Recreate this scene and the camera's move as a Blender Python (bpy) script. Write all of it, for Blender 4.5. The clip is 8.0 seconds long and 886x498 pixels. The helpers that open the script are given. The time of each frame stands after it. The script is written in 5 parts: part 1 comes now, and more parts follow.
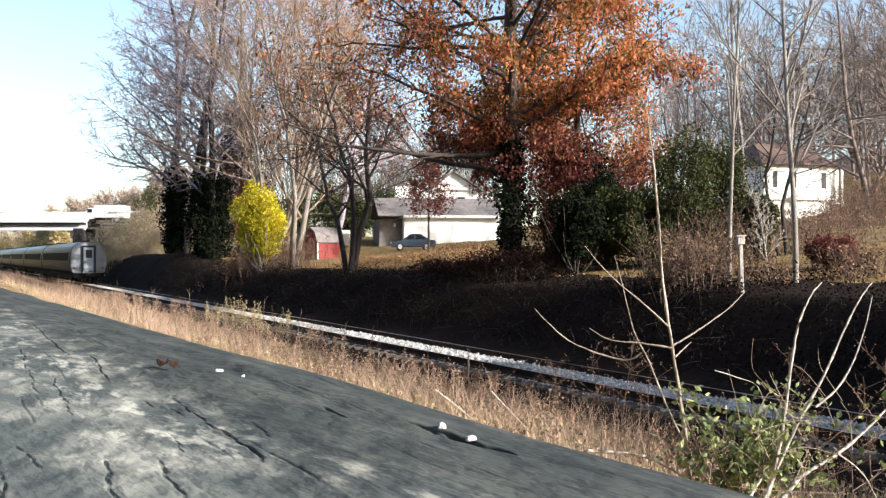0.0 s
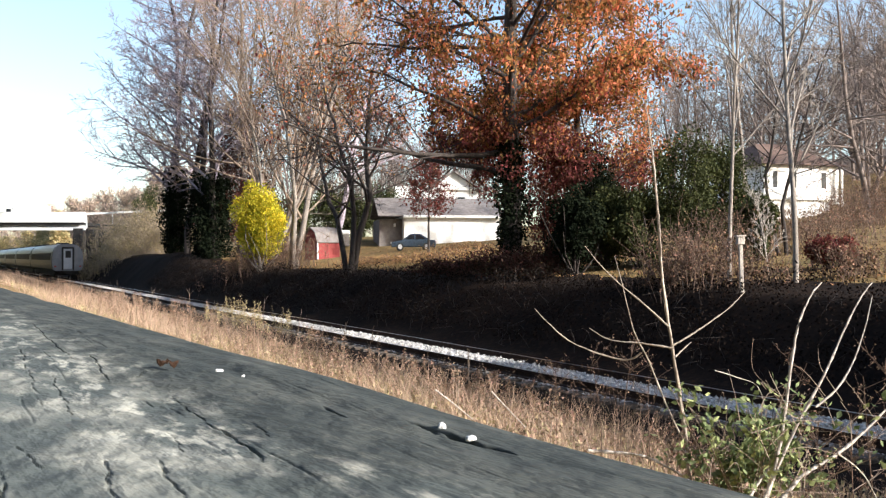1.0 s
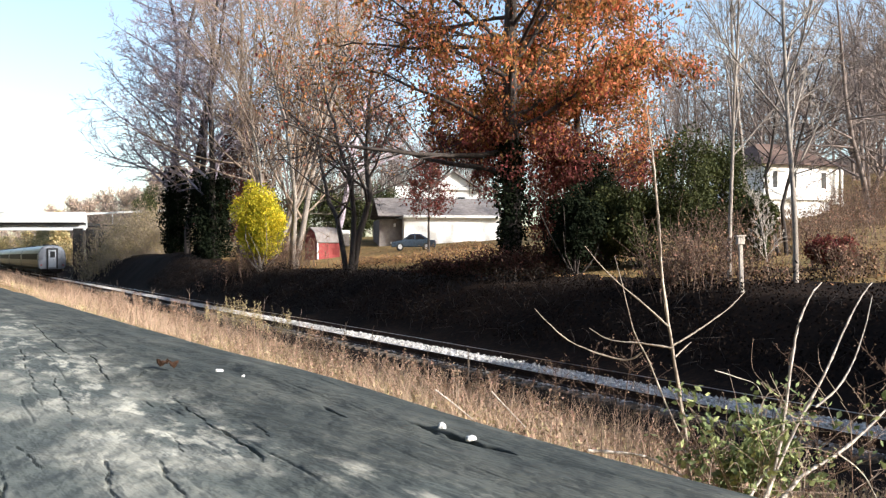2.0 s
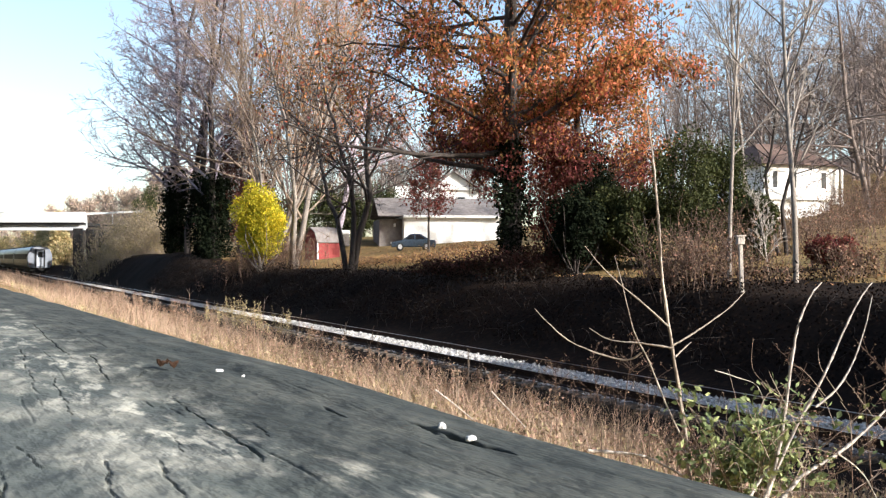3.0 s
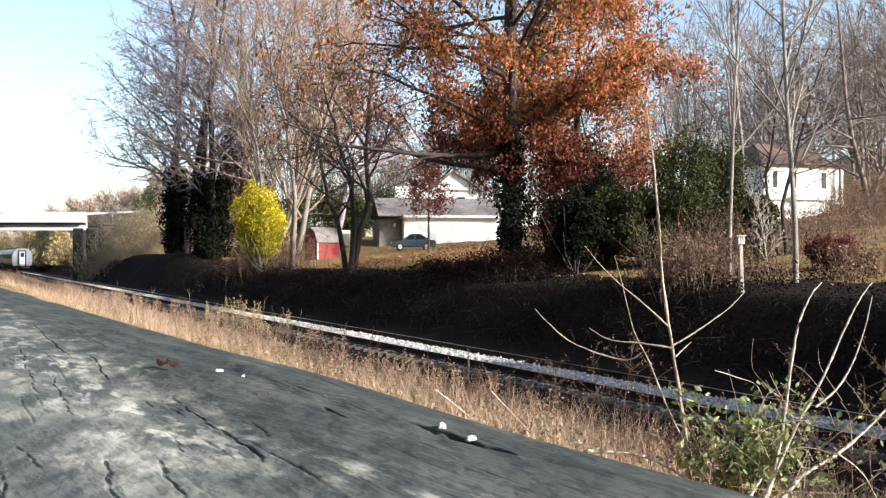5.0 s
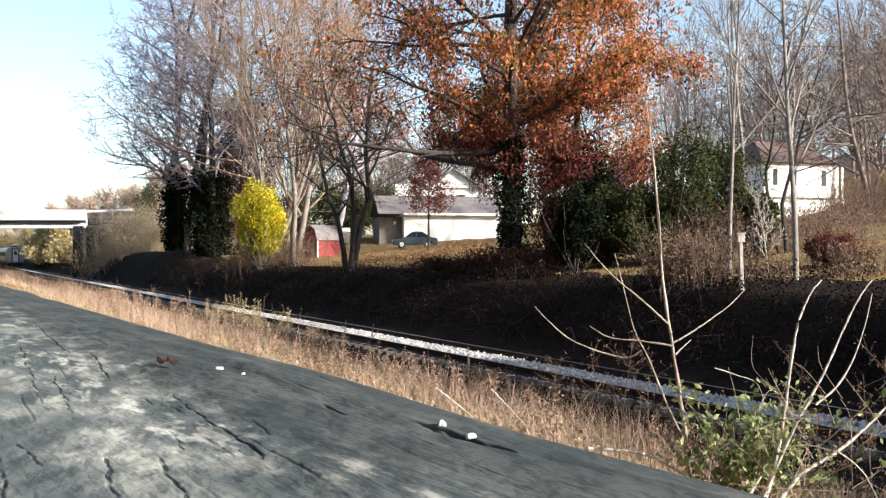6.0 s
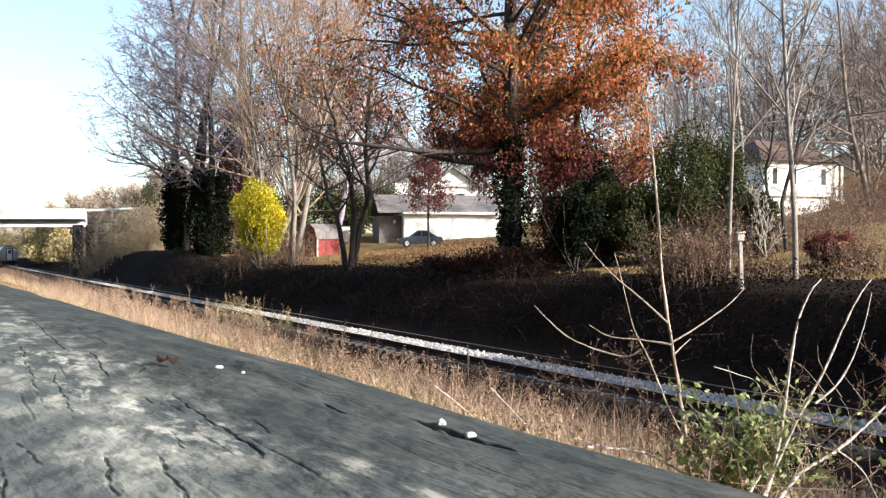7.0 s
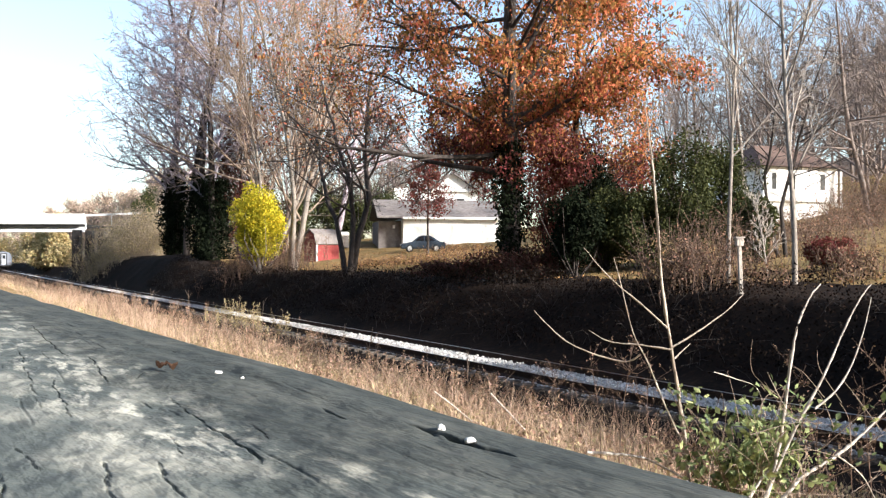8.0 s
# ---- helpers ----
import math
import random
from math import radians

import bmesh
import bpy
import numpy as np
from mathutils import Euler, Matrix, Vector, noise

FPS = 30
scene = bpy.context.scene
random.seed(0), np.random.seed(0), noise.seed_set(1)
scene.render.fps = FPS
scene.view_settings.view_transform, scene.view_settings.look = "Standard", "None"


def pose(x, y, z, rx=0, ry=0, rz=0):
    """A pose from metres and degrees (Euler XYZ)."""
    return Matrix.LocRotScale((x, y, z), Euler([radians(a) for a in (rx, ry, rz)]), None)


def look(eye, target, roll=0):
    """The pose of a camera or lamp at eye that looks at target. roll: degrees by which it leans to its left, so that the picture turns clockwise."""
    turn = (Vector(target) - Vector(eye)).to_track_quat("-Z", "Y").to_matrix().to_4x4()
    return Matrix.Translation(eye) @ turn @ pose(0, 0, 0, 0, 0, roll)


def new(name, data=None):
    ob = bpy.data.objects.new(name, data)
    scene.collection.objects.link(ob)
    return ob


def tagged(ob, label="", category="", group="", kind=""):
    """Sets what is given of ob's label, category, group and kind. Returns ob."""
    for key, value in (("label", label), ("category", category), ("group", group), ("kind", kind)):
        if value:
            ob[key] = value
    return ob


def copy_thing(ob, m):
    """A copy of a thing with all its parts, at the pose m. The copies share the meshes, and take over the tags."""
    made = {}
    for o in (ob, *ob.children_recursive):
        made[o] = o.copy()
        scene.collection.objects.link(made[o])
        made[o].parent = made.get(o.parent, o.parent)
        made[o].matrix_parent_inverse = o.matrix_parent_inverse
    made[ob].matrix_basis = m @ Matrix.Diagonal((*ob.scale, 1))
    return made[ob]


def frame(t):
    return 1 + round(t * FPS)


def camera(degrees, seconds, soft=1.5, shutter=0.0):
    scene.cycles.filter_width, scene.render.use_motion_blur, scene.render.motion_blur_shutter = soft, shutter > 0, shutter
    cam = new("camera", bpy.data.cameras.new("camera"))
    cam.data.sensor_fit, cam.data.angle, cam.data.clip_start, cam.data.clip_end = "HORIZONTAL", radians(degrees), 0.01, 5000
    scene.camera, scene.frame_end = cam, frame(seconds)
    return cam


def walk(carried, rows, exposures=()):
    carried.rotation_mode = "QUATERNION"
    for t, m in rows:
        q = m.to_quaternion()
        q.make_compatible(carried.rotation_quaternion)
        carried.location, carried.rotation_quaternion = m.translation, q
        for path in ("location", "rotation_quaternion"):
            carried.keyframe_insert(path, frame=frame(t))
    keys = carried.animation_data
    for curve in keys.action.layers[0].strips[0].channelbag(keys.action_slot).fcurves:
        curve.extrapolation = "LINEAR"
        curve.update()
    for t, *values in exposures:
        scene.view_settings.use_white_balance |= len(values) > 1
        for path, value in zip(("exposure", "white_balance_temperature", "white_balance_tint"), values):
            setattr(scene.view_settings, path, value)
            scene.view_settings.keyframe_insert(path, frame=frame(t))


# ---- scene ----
# camera: lying on a weathered timber, knocked once
EYE = (0.0, 0.0, 2.5)
cam = camera(53.67, 8.0, soft=1.3)
TILT = 0.48
JOLT = [(0.0, 0.000, 0.000), (5.8, 0.000, 0.000), (5.9, 0.000, 0.000), (6.0, -0.148, 0.000), (6.1, 0.370, 0.037), (6.2, 2.440, 0.111), (6.3, 3.032, 0.111), (6.4, 2.514, 0.111), (6.5, 1.331, 0.111), (6.6, 1.109, 0.111), (6.7, 1.146, 0.074), (6.8, 0.702, 0.037), (6.9, 0.222, 0.037), (7.0, -0.222, 0.018), (7.1, -0.185, 0.018), (7.2, 0.092, 0.037), (7.5, 0.111, 0.055), (8.0, 0.111, 0.055)]
walk(cam, [(t, pose(*EYE, 90 + TILT + up, 0, -yaw)) for t, up, yaw in JOLT], exposures=((0.0, 1.05), (6.8, 1.05), (7.4, 1.14), (8.0, 1.24)))

# ---- light: low late-autumn sun over the far bank
SUN = Vector((0.87, -0.49, 0.0)).normalized() * math.cos(radians(22)) + Vector((0, 0, math.sin(radians(22))))
world = bpy.data.worlds.new("sky")
scene.world = world
world.use_nodes = True
wn = world.node_tree.nodes
sky = wn.new("ShaderNodeTexSky")
sky.sky_type, sky.sun_disc = "NISHITA", False
sky.sun_elevation, sky.sun_rotation = radians(22), math.atan2(SUN.x, SUN.y)
sky.air_density, sky.dust_density, sky.ozone_density = 1.0, 1.6, 1.0
wn["Background"].inputs["Strength"].default_value = 0.15
world.node_tree.links.new(sky.outputs[0], wn["Background"].inputs["Color"])
sun = new("sun", bpy.data.lights.new("sun", "SUN"))
sun.data.energy, sun.data.angle, sun.data.color = 5.0, radians(0.6), (1.0, 0.96, 0.91)
sun.matrix_world = look((0, 0, 60), Vector((0, 0, 60)) - SUN)

# ---- the plan: D runs along the railway, N across it, away from the camera
D, N = Vector((-0.4980, 0.8672, 0)), Vector((0.8672, 0.4980, 0))
TRACK = 11.95
rng = np.random.default_rng(7)


def plan(p, s, z=0.0):
    """p metres across from the camera, s along the railway."""
    return Vector((N.x * p + D.x * s, N.y * p + D.y * s, z))


def across(x, y):
    return N.x * x + N.y * y, D.x * x + D.y * y


PROFILE_P = (-400, -30, -3, -0.3, 0.35, 1.2, 3.3, 6.0, 9.4, 10.0, 14.8, 15.3, 17.6, 20.0, 40.0, 65.0, 130.0, 260.0, 500.0)
PROFILE_Z = (6, 3.0, 2.2, 2.06, 2.06, 1.7, 1.05, 0.42, -0.32, -0.40, -0.40, -0.25, 1.45, 1.75, 3.65, 5.9, 19.0, 42.0, 60.0)


def height(x, y):
    p, s = across(x, y)
    z = np.interp(p, PROFILE_P, PROFILE_Z)
    far = np.clip((np.asarray(s) - 85.0) / 60.0, 0, 1)
    z = z * (1 - far) + far * np.where(np.asarray(p) > 15, np.minimum(z, 1.0 + 0.02 * (np.asarray(p) - 15)), z)
    s = np.asarray(s)
    rise = np.clip((s - 68.0) / 16.0, 0, 1) * np.clip((122.0 - s) / 14.0, 0, 1)
    return z + 1.15 * rise * np.interp(p, (15.3, 18.6, 60.0), (0.0, 1.0, 0.6)) * (np.asarray(p) > 15.3)


def ground_z(x, y):
    return float(height(x, y))


# ---- mesh helpers
def mesh_from(name, verts, faces):
    me = bpy.data.meshes.new(name)
    me.from_pydata([tuple(v) for v in verts], [], [tuple(f) for f in faces])
    me.update()
    return me


def part(name, bm, material, parent=None, label="", smooth=False):
    """Links a bmesh (or a mesh) as one object under a thing or a part."""
    if isinstance(bm, bpy.types.Mesh):
        me = bm
    else:
        me = bpy.data.meshes.new(name)
        bm.normal_update()
        bm.to_mesh(me)
        bm.free()
    if not me.materials:
        for m in (material if isinstance(material, (list, tuple)) else [material]):
            me.materials.append(m)
    if smooth:
        me.shade_smooth()
    ob = new(name, me)
    ob.parent = parent
    if label:
        ob["label"] = label
    return ob


def thing(name, label, category, at=None, group="", kind=""):
    ob = new(name)
    ob.empty_display_size = 0.2
    if at is not None:
        ob.matrix_basis = at
    return tagged(ob, label, category, group, kind)


def box(bm, x0, x1, y0, y1, z0, z1, bevel=0.0, m=None):
    r = bmesh.ops.create_cube(bm, size=1.0)
    vs = r["verts"]
    for v in vs:
        v.co = Vector((x0 + (v.co.x + 0.5) * (x1 - x0), y0 + (v.co.y + 0.5) * (y1 - y0), z0 + (v.co.z + 0.5) * (z1 - z0)))
        if m:
            v.co = m @ v.co
    if bevel:
        es = list({e for v in vs for e in v.link_edges})
        bmesh.ops.bevel(bm, geom=es, offset=bevel, segments=1, affect="EDGES")
    return bm


def boxes(*specs, bevel=0.0):
    bm = bmesh.new()
    for sp in specs:
        box(bm, *sp, bevel=bevel)
    return bm


def prism(bm, outline, y0, y1):
    """A closed outline of (x, z) pushed from y0 to y1."""
    a = [bm.verts.new((x, y0, z)) for x, z in outline]
    b = [bm.verts.new((x, y1, z)) for x, z in outline]
    n = len(a)
    bm.faces.new(a)
    bm.faces.new(b[::-1])
    for i in range(n):
        bm.faces.new((a[(i + 1) % n], a[i], b[i], b[(i + 1) % n]))
    bmesh.ops.recalc_face_normals(bm, faces=bm.faces[:])
    return bm


def drum(bm, r, y0, y1, cx=0, cz=0, n=16):
    return prism(bm, [(cx + r * math.cos(2 * math.pi * i / n), cz + r * math.sin(2 * math.pi * i / n)) for i in range(n)], y0, y1)


def tubes(paths):
    """One mesh of tapered tubes; each entry is a list of (point, radius) and the number of sides."""
    kinds = {}
    for path, k in paths:
        kinds.setdefault((len(path), k), []).append(path)
    V, F, base = [], [], 0
    for (n, k), group in kinds.items():
        pts = np.array([[tuple(q[0]) for q in p] for p in group], float)
        rad = np.array([[q[1] for q in p] for p in group], float)
        tan = np.gradient(pts, axis=1)
        tan /= np.linalg.norm(tan, axis=2)[..., None] + 1e-9
        ref = np.where(np.abs(tan[..., 2:3]) > 0.9, np.array([1.0, 0, 0]), np.array([0, 0, 1.0]))
        u = np.cross(tan, ref)
        u /= np.linalg.norm(u, axis=2)[..., None] + 1e-9
        w = np.cross(tan, u)
        ang = np.arange(k) * 2 * np.pi / k
        ring = pts[:, :, None] + rad[:, :, None, None] * (np.cos(ang)[:, None] * u[:, :, None] + np.sin(ang)[:, None] * w[:, :, None])
        V.append(ring.reshape(-1, 3))
        i, j = np.meshgrid(np.arange(n - 1), np.arange(k), indexing="ij")
        jn = (j + 1) % k
        f = np.stack([i * k + j, i * k + jn, (i + 1) * k + jn, (i + 1) * k + j], -1).reshape(-1, 4)
        F.append((np.arange(len(group))[:, None, None] * (n * k) + f[None] + base).reshape(-1, 4))
        base += len(group) * n * k
    return np.concatenate(V), np.concatenate(F)


def quick_mesh(name, V, F, smooth=True):
    """A mesh of equal-sized faces from arrays."""
    me = bpy.data.meshes.new(name)
    V, F = np.asarray(V, np.float32), np.asarray(F, np.int32)
    me.vertices.add(len(V))
    me.vertices.foreach_set("co", V.ravel())
    me.loops.add(F.size)
    me.loops.foreach_set("vertex_index", F.ravel())
    me.polygons.add(len(F))
    me.polygons.foreach_set("loop_start", np.arange(0, F.size, F.shape[1], dtype=np.int32))
    me.polygons.foreach_set("use_smooth", np.full(len(F), smooth))
    me.update(calc_edges=True)
    return me


def leaves_mesh(name, centres, size, r, droop=0.5, aspect=0.55, spread=1.0):
    """Many small folded leaves of four points each."""
    c = np.asarray(centres, float)
    n = len(c)
    d = r.normal(size=(n, 3)) * spread
    d[:, 2] -= droop
    d /= np.linalg.norm(d, axis=1)[:, None] + 1e-9
    e = np.cross(d, r.normal(size=(n, 3)))
    e /= np.linalg.norm(e, axis=1)[:, None] + 1e-9
    L = size * r.uniform(0.65, 1.35, (n, 1))
    up = np.cross(d, e) * 0.18
    a, b = c, c + d * L
    m = c + d * L * 0.55
    V = np.stack([a, m + (e + up) * L * aspect * 0.5, b, m - (e - up) * L * aspect * 0.5], 1).reshape(-1, 3)
    k = np.arange(n)[:, None] * 4
    return quick_mesh(name, V, k + np.array([[0, 1, 2, 3]]), smooth=False)


# ---- materials
def material(name, ca, cb, rough=0.8, scale=4.0, bump=0.3, metal=0.0, cc=None, fine=6.0, stretch=(1, 1, 1), mix=(0.35, 0.65), island=0.0, spec=0.3):
    """Two colours by a broad noise, a third by a fine one, relief by both."""
    m = bpy.data.materials.new(name)
    m.use_nodes = True
    t = m.node_tree
    nd, lk = t.nodes, t.links
    b = nd["Principled BSDF"]
    b.inputs["Roughness"].default_value, b.inputs["Metallic"].default_value = rough, metal
    b.inputs["Specular IOR Level"].default_value = spec
    co = nd.new("ShaderNodeTexCoord")
    mp = nd.new("ShaderNodeMapping")
    mp.inputs["Scale"].default_value = stretch
    lk.new(co.outputs["Object"], mp.inputs["Vector"])
    n1 = nd.new("ShaderNodeTexNoise")
    n1.inputs["Scale"].default_value, n1.inputs["Detail"].default_value = scale, 6
    n2 = nd.new("ShaderNodeTexNoise")
    n2.inputs["Scale"].default_value, n2.inputs["Detail"].default_value = scale * fine, 4
    for n in (n1, n2):
        lk.new(mp.outputs[0], n.inputs["Vector"])
    r1 = nd.new("ShaderNodeValToRGB")
    r1.color_ramp.elements[0].position, r1.color_ramp.elements[1].position = mix
    r1.color_ramp.elements[0].color, r1.color_ramp.elements[1].color = (*ca, 1), (*cb, 1)
    lk.new(n1.outputs["Fac"], r1.inputs[0])
    mx = nd.new("ShaderNodeMix")
    mx.data_type = "RGBA"
    mx.inputs["B"].default_value = (*(cc or [x * 0.6 for x in ca]), 1)
    r2 = nd.new("ShaderNodeValToRGB")
    r2.color_ramp.elements[0].position, r2.color_ramp.elements[1].position = 0.48, 0.75
    lk.new(n2.outputs["Fac"], r2.inputs[0])
    lk.new(r2.outputs[0], mx.inputs["Factor"])
    lk.new(r1.outputs[0], mx.inputs["A"])
    out = mx.outputs["Result"]
    if island:
        g = nd.new("ShaderNodeNewGeometry")
        hs = nd.new("ShaderNodeHueSaturation")
        mr = nd.new("ShaderNodeMapRange")
        mr.inputs["To Min"].default_value, mr.inputs["To Max"].default_value = 1 - island, 1 + island
        lk.new(g.outputs["Random Per Island"], mr.inputs["Value"])
        lk.new(mr.outputs[0], hs.inputs["Value"])
        mh = nd.new("ShaderNodeMapRange")
        mh.inputs["To Min"].default_value, mh.inputs["To Max"].default_value = 0.5 + island * 0.05, 0.5 - island * 0.05
        lk.new(g.outputs["Random Per Island"], mh.inputs["Value"])
        lk.new(mh.outputs[0], hs.inputs["Hue"])
        lk.new(out, hs.inputs["Color"])
        out = hs.outputs[0]
    lk.new(out, b.inputs["Base Color"])
    if bump:
        ad = nd.new("ShaderNodeMath")
        ad.operation = "ADD"
        lk.new(n1.outputs["Fac"], ad.inputs[0])
        lk.new(n2.outputs["Fac"], ad.inputs[1])
        bp = nd.new("ShaderNodeBump")
        bp.inputs["Strength"].default_value, bp.inputs["Distance"].default_value = bump, 0.03
        lk.new(ad.outputs[0], bp.inputs["Height"])
        lk.new(bp.outputs[0], b.inputs["Normal"])
    return m


def leafy(name, ca, cb, scale=0.7, island=0.45, glow=0.35, spec=0.12):
    """Leaves: light also comes through them."""
    m = material(name, ca, cb, 0.7, scale, 0, island=island, cc=cb, spec=spec)
    t = m.node_tree
    b = t.nodes["Principled BSDF"]
    src = b.inputs["Base Color"].links[0].from_socket
    tr = t.nodes.new("ShaderNodeBsdfTranslucent")
    ms = t.nodes.new("ShaderNodeMixShader")
    ms.inputs[0].default_value = glow
    t.links.new(src, tr.inputs["Color"])
    t.links.new(b.outputs[0], ms.inputs[1])
    t.links.new(tr.outputs[0], ms.inputs[2])
    t.links.new(ms.outputs[0], t.nodes["Material Output"].inputs["Surface"])
    return m


M = {}
# bank soil: near-black, with the bank's shade put into the colour
M["soil"] = material("shade_dark_litter_soil", (0.010, 0.0077, 0.0066), (0.021, 0.0145, 0.011), 0.95, 0.5, 0.8, cc=(0.032, 0.019, 0.013), fine=14, spec=0.05)
M["bark"] = material("grey_bark", (0.21, 0.18, 0.155), (0.36, 0.315, 0.27), 0.9, 3, 0.8, cc=(0.07, 0.055, 0.05), stretch=(3, 3, 0.6))
M["darkbark"] = material("dark_bark", (0.035, 0.028, 0.025), (0.075, 0.06, 0.052), 0.9, 3, 0.8, cc=(0.02, 0.017, 0.015), stretch=(3, 3, 0.6))
M["palebark"] = material("pale_bark", (0.42, 0.37, 0.32), (0.58, 0.52, 0.45), 0.85, 5, 0.5, cc=(0.22, 0.18, 0.16), stretch=(2, 2, 0.5))
M["youngbark"] = material("young_stem_bark", (0.31, 0.245, 0.19), (0.50, 0.425, 0.345), 0.85, 7, 0.4, cc=(0.17, 0.125, 0.10), stretch=(2, 2, 0.5))
M["tanbark"] = material("tan_twigs", (0.17, 0.118, 0.088), (0.37, 0.29, 0.225), 0.9, 0.5, 0.4, cc=(0.12, 0.08, 0.06), stretch=(2, 2, 0.5))
M["mauve"] = material("mauve_twigs", (0.24, 0.20, 0.228), (0.41, 0.35, 0.385), 0.9, 0.5, 0.3, cc=(0.09, 0.07, 0.08))
M["rust"] = leafy("rust_oak_leaves", (0.225, 0.078, 0.024), (0.57, 0.29, 0.095), scale=1.1, island=0.8, glow=0.48, spec=0.3)
M["redleaf"] = leafy("dark_red_leaves", (0.10, 0.032, 0.027), (0.19, 0.065, 0.045))
M["russet"] = leafy("dull_russet_leaves", (0.055, 0.028, 0.022), (0.13, 0.066, 0.045), island=0.6)
M["yellow"] = leafy("yellow_leaves", (0.30, 0.29, 0.025), (0.74, 0.64, 0.055), island=0.45)
# ivy darker than its own green: shade is mixed into the colour
M["ivy"] = leafy("shade_dark_ivy", (0.007, 0.010, 0.006), (0.014, 0.019, 0.010), glow=0.05, island=0.25, spec=0.02)
# undergrowth leaves coloured almost black, in place of the shade on the slope
M["shadeleaf"] = leafy("shade_dark_undergrowth", (0.008, 0.006, 0.005), (0.018, 0.012, 0.009), glow=0.05, island=0.3, spec=0.02)
M["green"] = leafy("dark_green_leaves", (0.030, 0.036, 0.013), (0.066, 0.075, 0.026), glow=0.2)
M["fresh"] = leafy("light_green_leaves", (0.055, 0.09, 0.027), (0.36, 0.41, 0.18), scale=9, island=0.6, glow=0.3, spec=0.4)
M["straw"] = leafy("dry_straw", (0.30, 0.198, 0.135), (0.50, 0.365, 0.265), scale=0.6, island=0.35, glow=0.25)
M["plume"] = leafy("brown_weed_plumes", (0.17, 0.105, 0.07), (0.36, 0.25, 0.175), scale=0.8, island=0.5, glow=0.2)
M["brush"] = leafy("dry_brush", (0.13, 0.078, 0.048), (0.25, 0.16, 0.10), scale=0.6, island=0.5, glow=0.15)
M["ballast"] = material("ballast_stone", (0.42, 0.40, 0.38), (0.64, 0.62, 0.59), 0.9, 8, 0.6, cc=(0.2, 0.18, 0.17), island=0.35)
M["rail"] = material("worn_rail_steel", (0.42, 0.40, 0.38), (0.6, 0.58, 0.55), 0.35, 8, 0.1, metal=1.0)
M["railrust"] = material("rusty_rail_web", (0.035, 0.022, 0.018), (0.06, 0.036, 0.026), 0.9, 8, 0.3)
M["tie"] = material("creosoted_tie", (0.06, 0.048, 0.04), (0.13, 0.11, 0.09), 0.95, 5, 0.7, stretch=(1, 6, 6))
M["white"] = material("white_siding", (0.78, 0.77, 0.74), (0.85, 0.84, 0.81), 0.6, 1, 0.1, cc=(0.7, 0.69, 0.66))
M["shingle"] = material("grey_shingles", (0.15, 0.132, 0.124), (0.24, 0.215, 0.205), 0.95, 3, 0.5, cc=(0.14, 0.13, 0.12))
M["brownroof"] = material("brown_shingles", (0.12, 0.075, 0.06), (0.18, 0.12, 0.095), 0.95, 3, 0.5)
M["redwood"] = material("red_painted_boards", (0.20, 0.032, 0.032), (0.28, 0.055, 0.05), 0.8, 2, 0.3, cc=(0.12, 0.022, 0.022), stretch=(6, 6, 0.5))
M["glass"] = material("dark_window_glass", (0.012, 0.015, 0.018), (0.025, 0.028, 0.03), 0.3, 1, 0, spec=0.3)
M["concrete"] = material("whitewashed_concrete", (0.72, 0.71, 0.68), (0.82, 0.81, 0.78), 0.9, 0.4, 0.3, cc=(0.62, 0.60, 0.57))
M["girder"] = material("pale_painted_girder", (0.72, 0.73, 0.71), (0.82, 0.82, 0.80), 0.6, 1, 0.1)
# dark steel; on the bridge piers it stands in for shade
M["darksteel"] = material("dark_steel_and_pier_shade", (0.018, 0.017, 0.017), (0.04, 0.037, 0.035), 0.7, 2, 0.2, spec=0.2)
M["stainless"] = material("fluted_stainless_steel", (0.032, 0.045, 0.075), (0.07, 0.09, 0.13), 0.36, 0.6, 0.05, metal=1.0, stretch=(4, 0.15, 4))
M["trainend"] = material("brushed_stainless_end", (0.15, 0.165, 0.195), (0.215, 0.23, 0.26), 0.55, 1.5, 0.05, metal=1.0, cc=(0.17, 0.18, 0.20))
M["traindoor"] = material("pale_door_paint", (0.34, 0.37, 0.42), (0.42, 0.45, 0.50), 0.5, 1.5, 0.05, cc=(0.38, 0.40, 0.43))
M["tinted"] = material("tinted_coach_glass", (0.012, 0.015, 0.02), (0.022, 0.026, 0.034), 0.55, 1, 0, spec=0.08)
M["blackrubber"] = material("black_rubber", (0.015, 0.015, 0.015), (0.03, 0.03, 0.03), 0.8, 8, 0.3)
M["carpaint"] = material("slate_blue_car_paint", (0.038, 0.055, 0.077), (0.046, 0.064, 0.087), 0.2, 1, 0, spec=0.8)
M["alloy"] = material("light_alloy", (0.7, 0.7, 0.7), (0.8, 0.8, 0.8), 0.4, 3, 0, metal=0.6)
M["asphalt"] = material("asphalt", (0.045, 0.045, 0.047), (0.07, 0.07, 0.07), 0.95, 2, 0.5)
M["olive"] = leafy("olive_leaves", (0.34, 0.28, 0.12), (0.56, 0.46, 0.25), glow=0.45)
M["scrubtwig"] = material("pale_tan_scrub_twigs", (0.36, 0.28, 0.20), (0.54, 0.44, 0.33), 0.9, 0.6, 0.2, cc=(0.24, 0.18, 0.13))
M["woods"] = material("brown_grey_twigs", (0.15, 0.115, 0.10), (0.25, 0.20, 0.175), 0.9, 0.6, 0.2, cc=(0.09, 0.07, 0.06))
M["rosy"] = leafy("tan_pink_dry_leaves", (0.44, 0.33, 0.25), (0.62, 0.50, 0.39), scale=0.15, island=0.4)
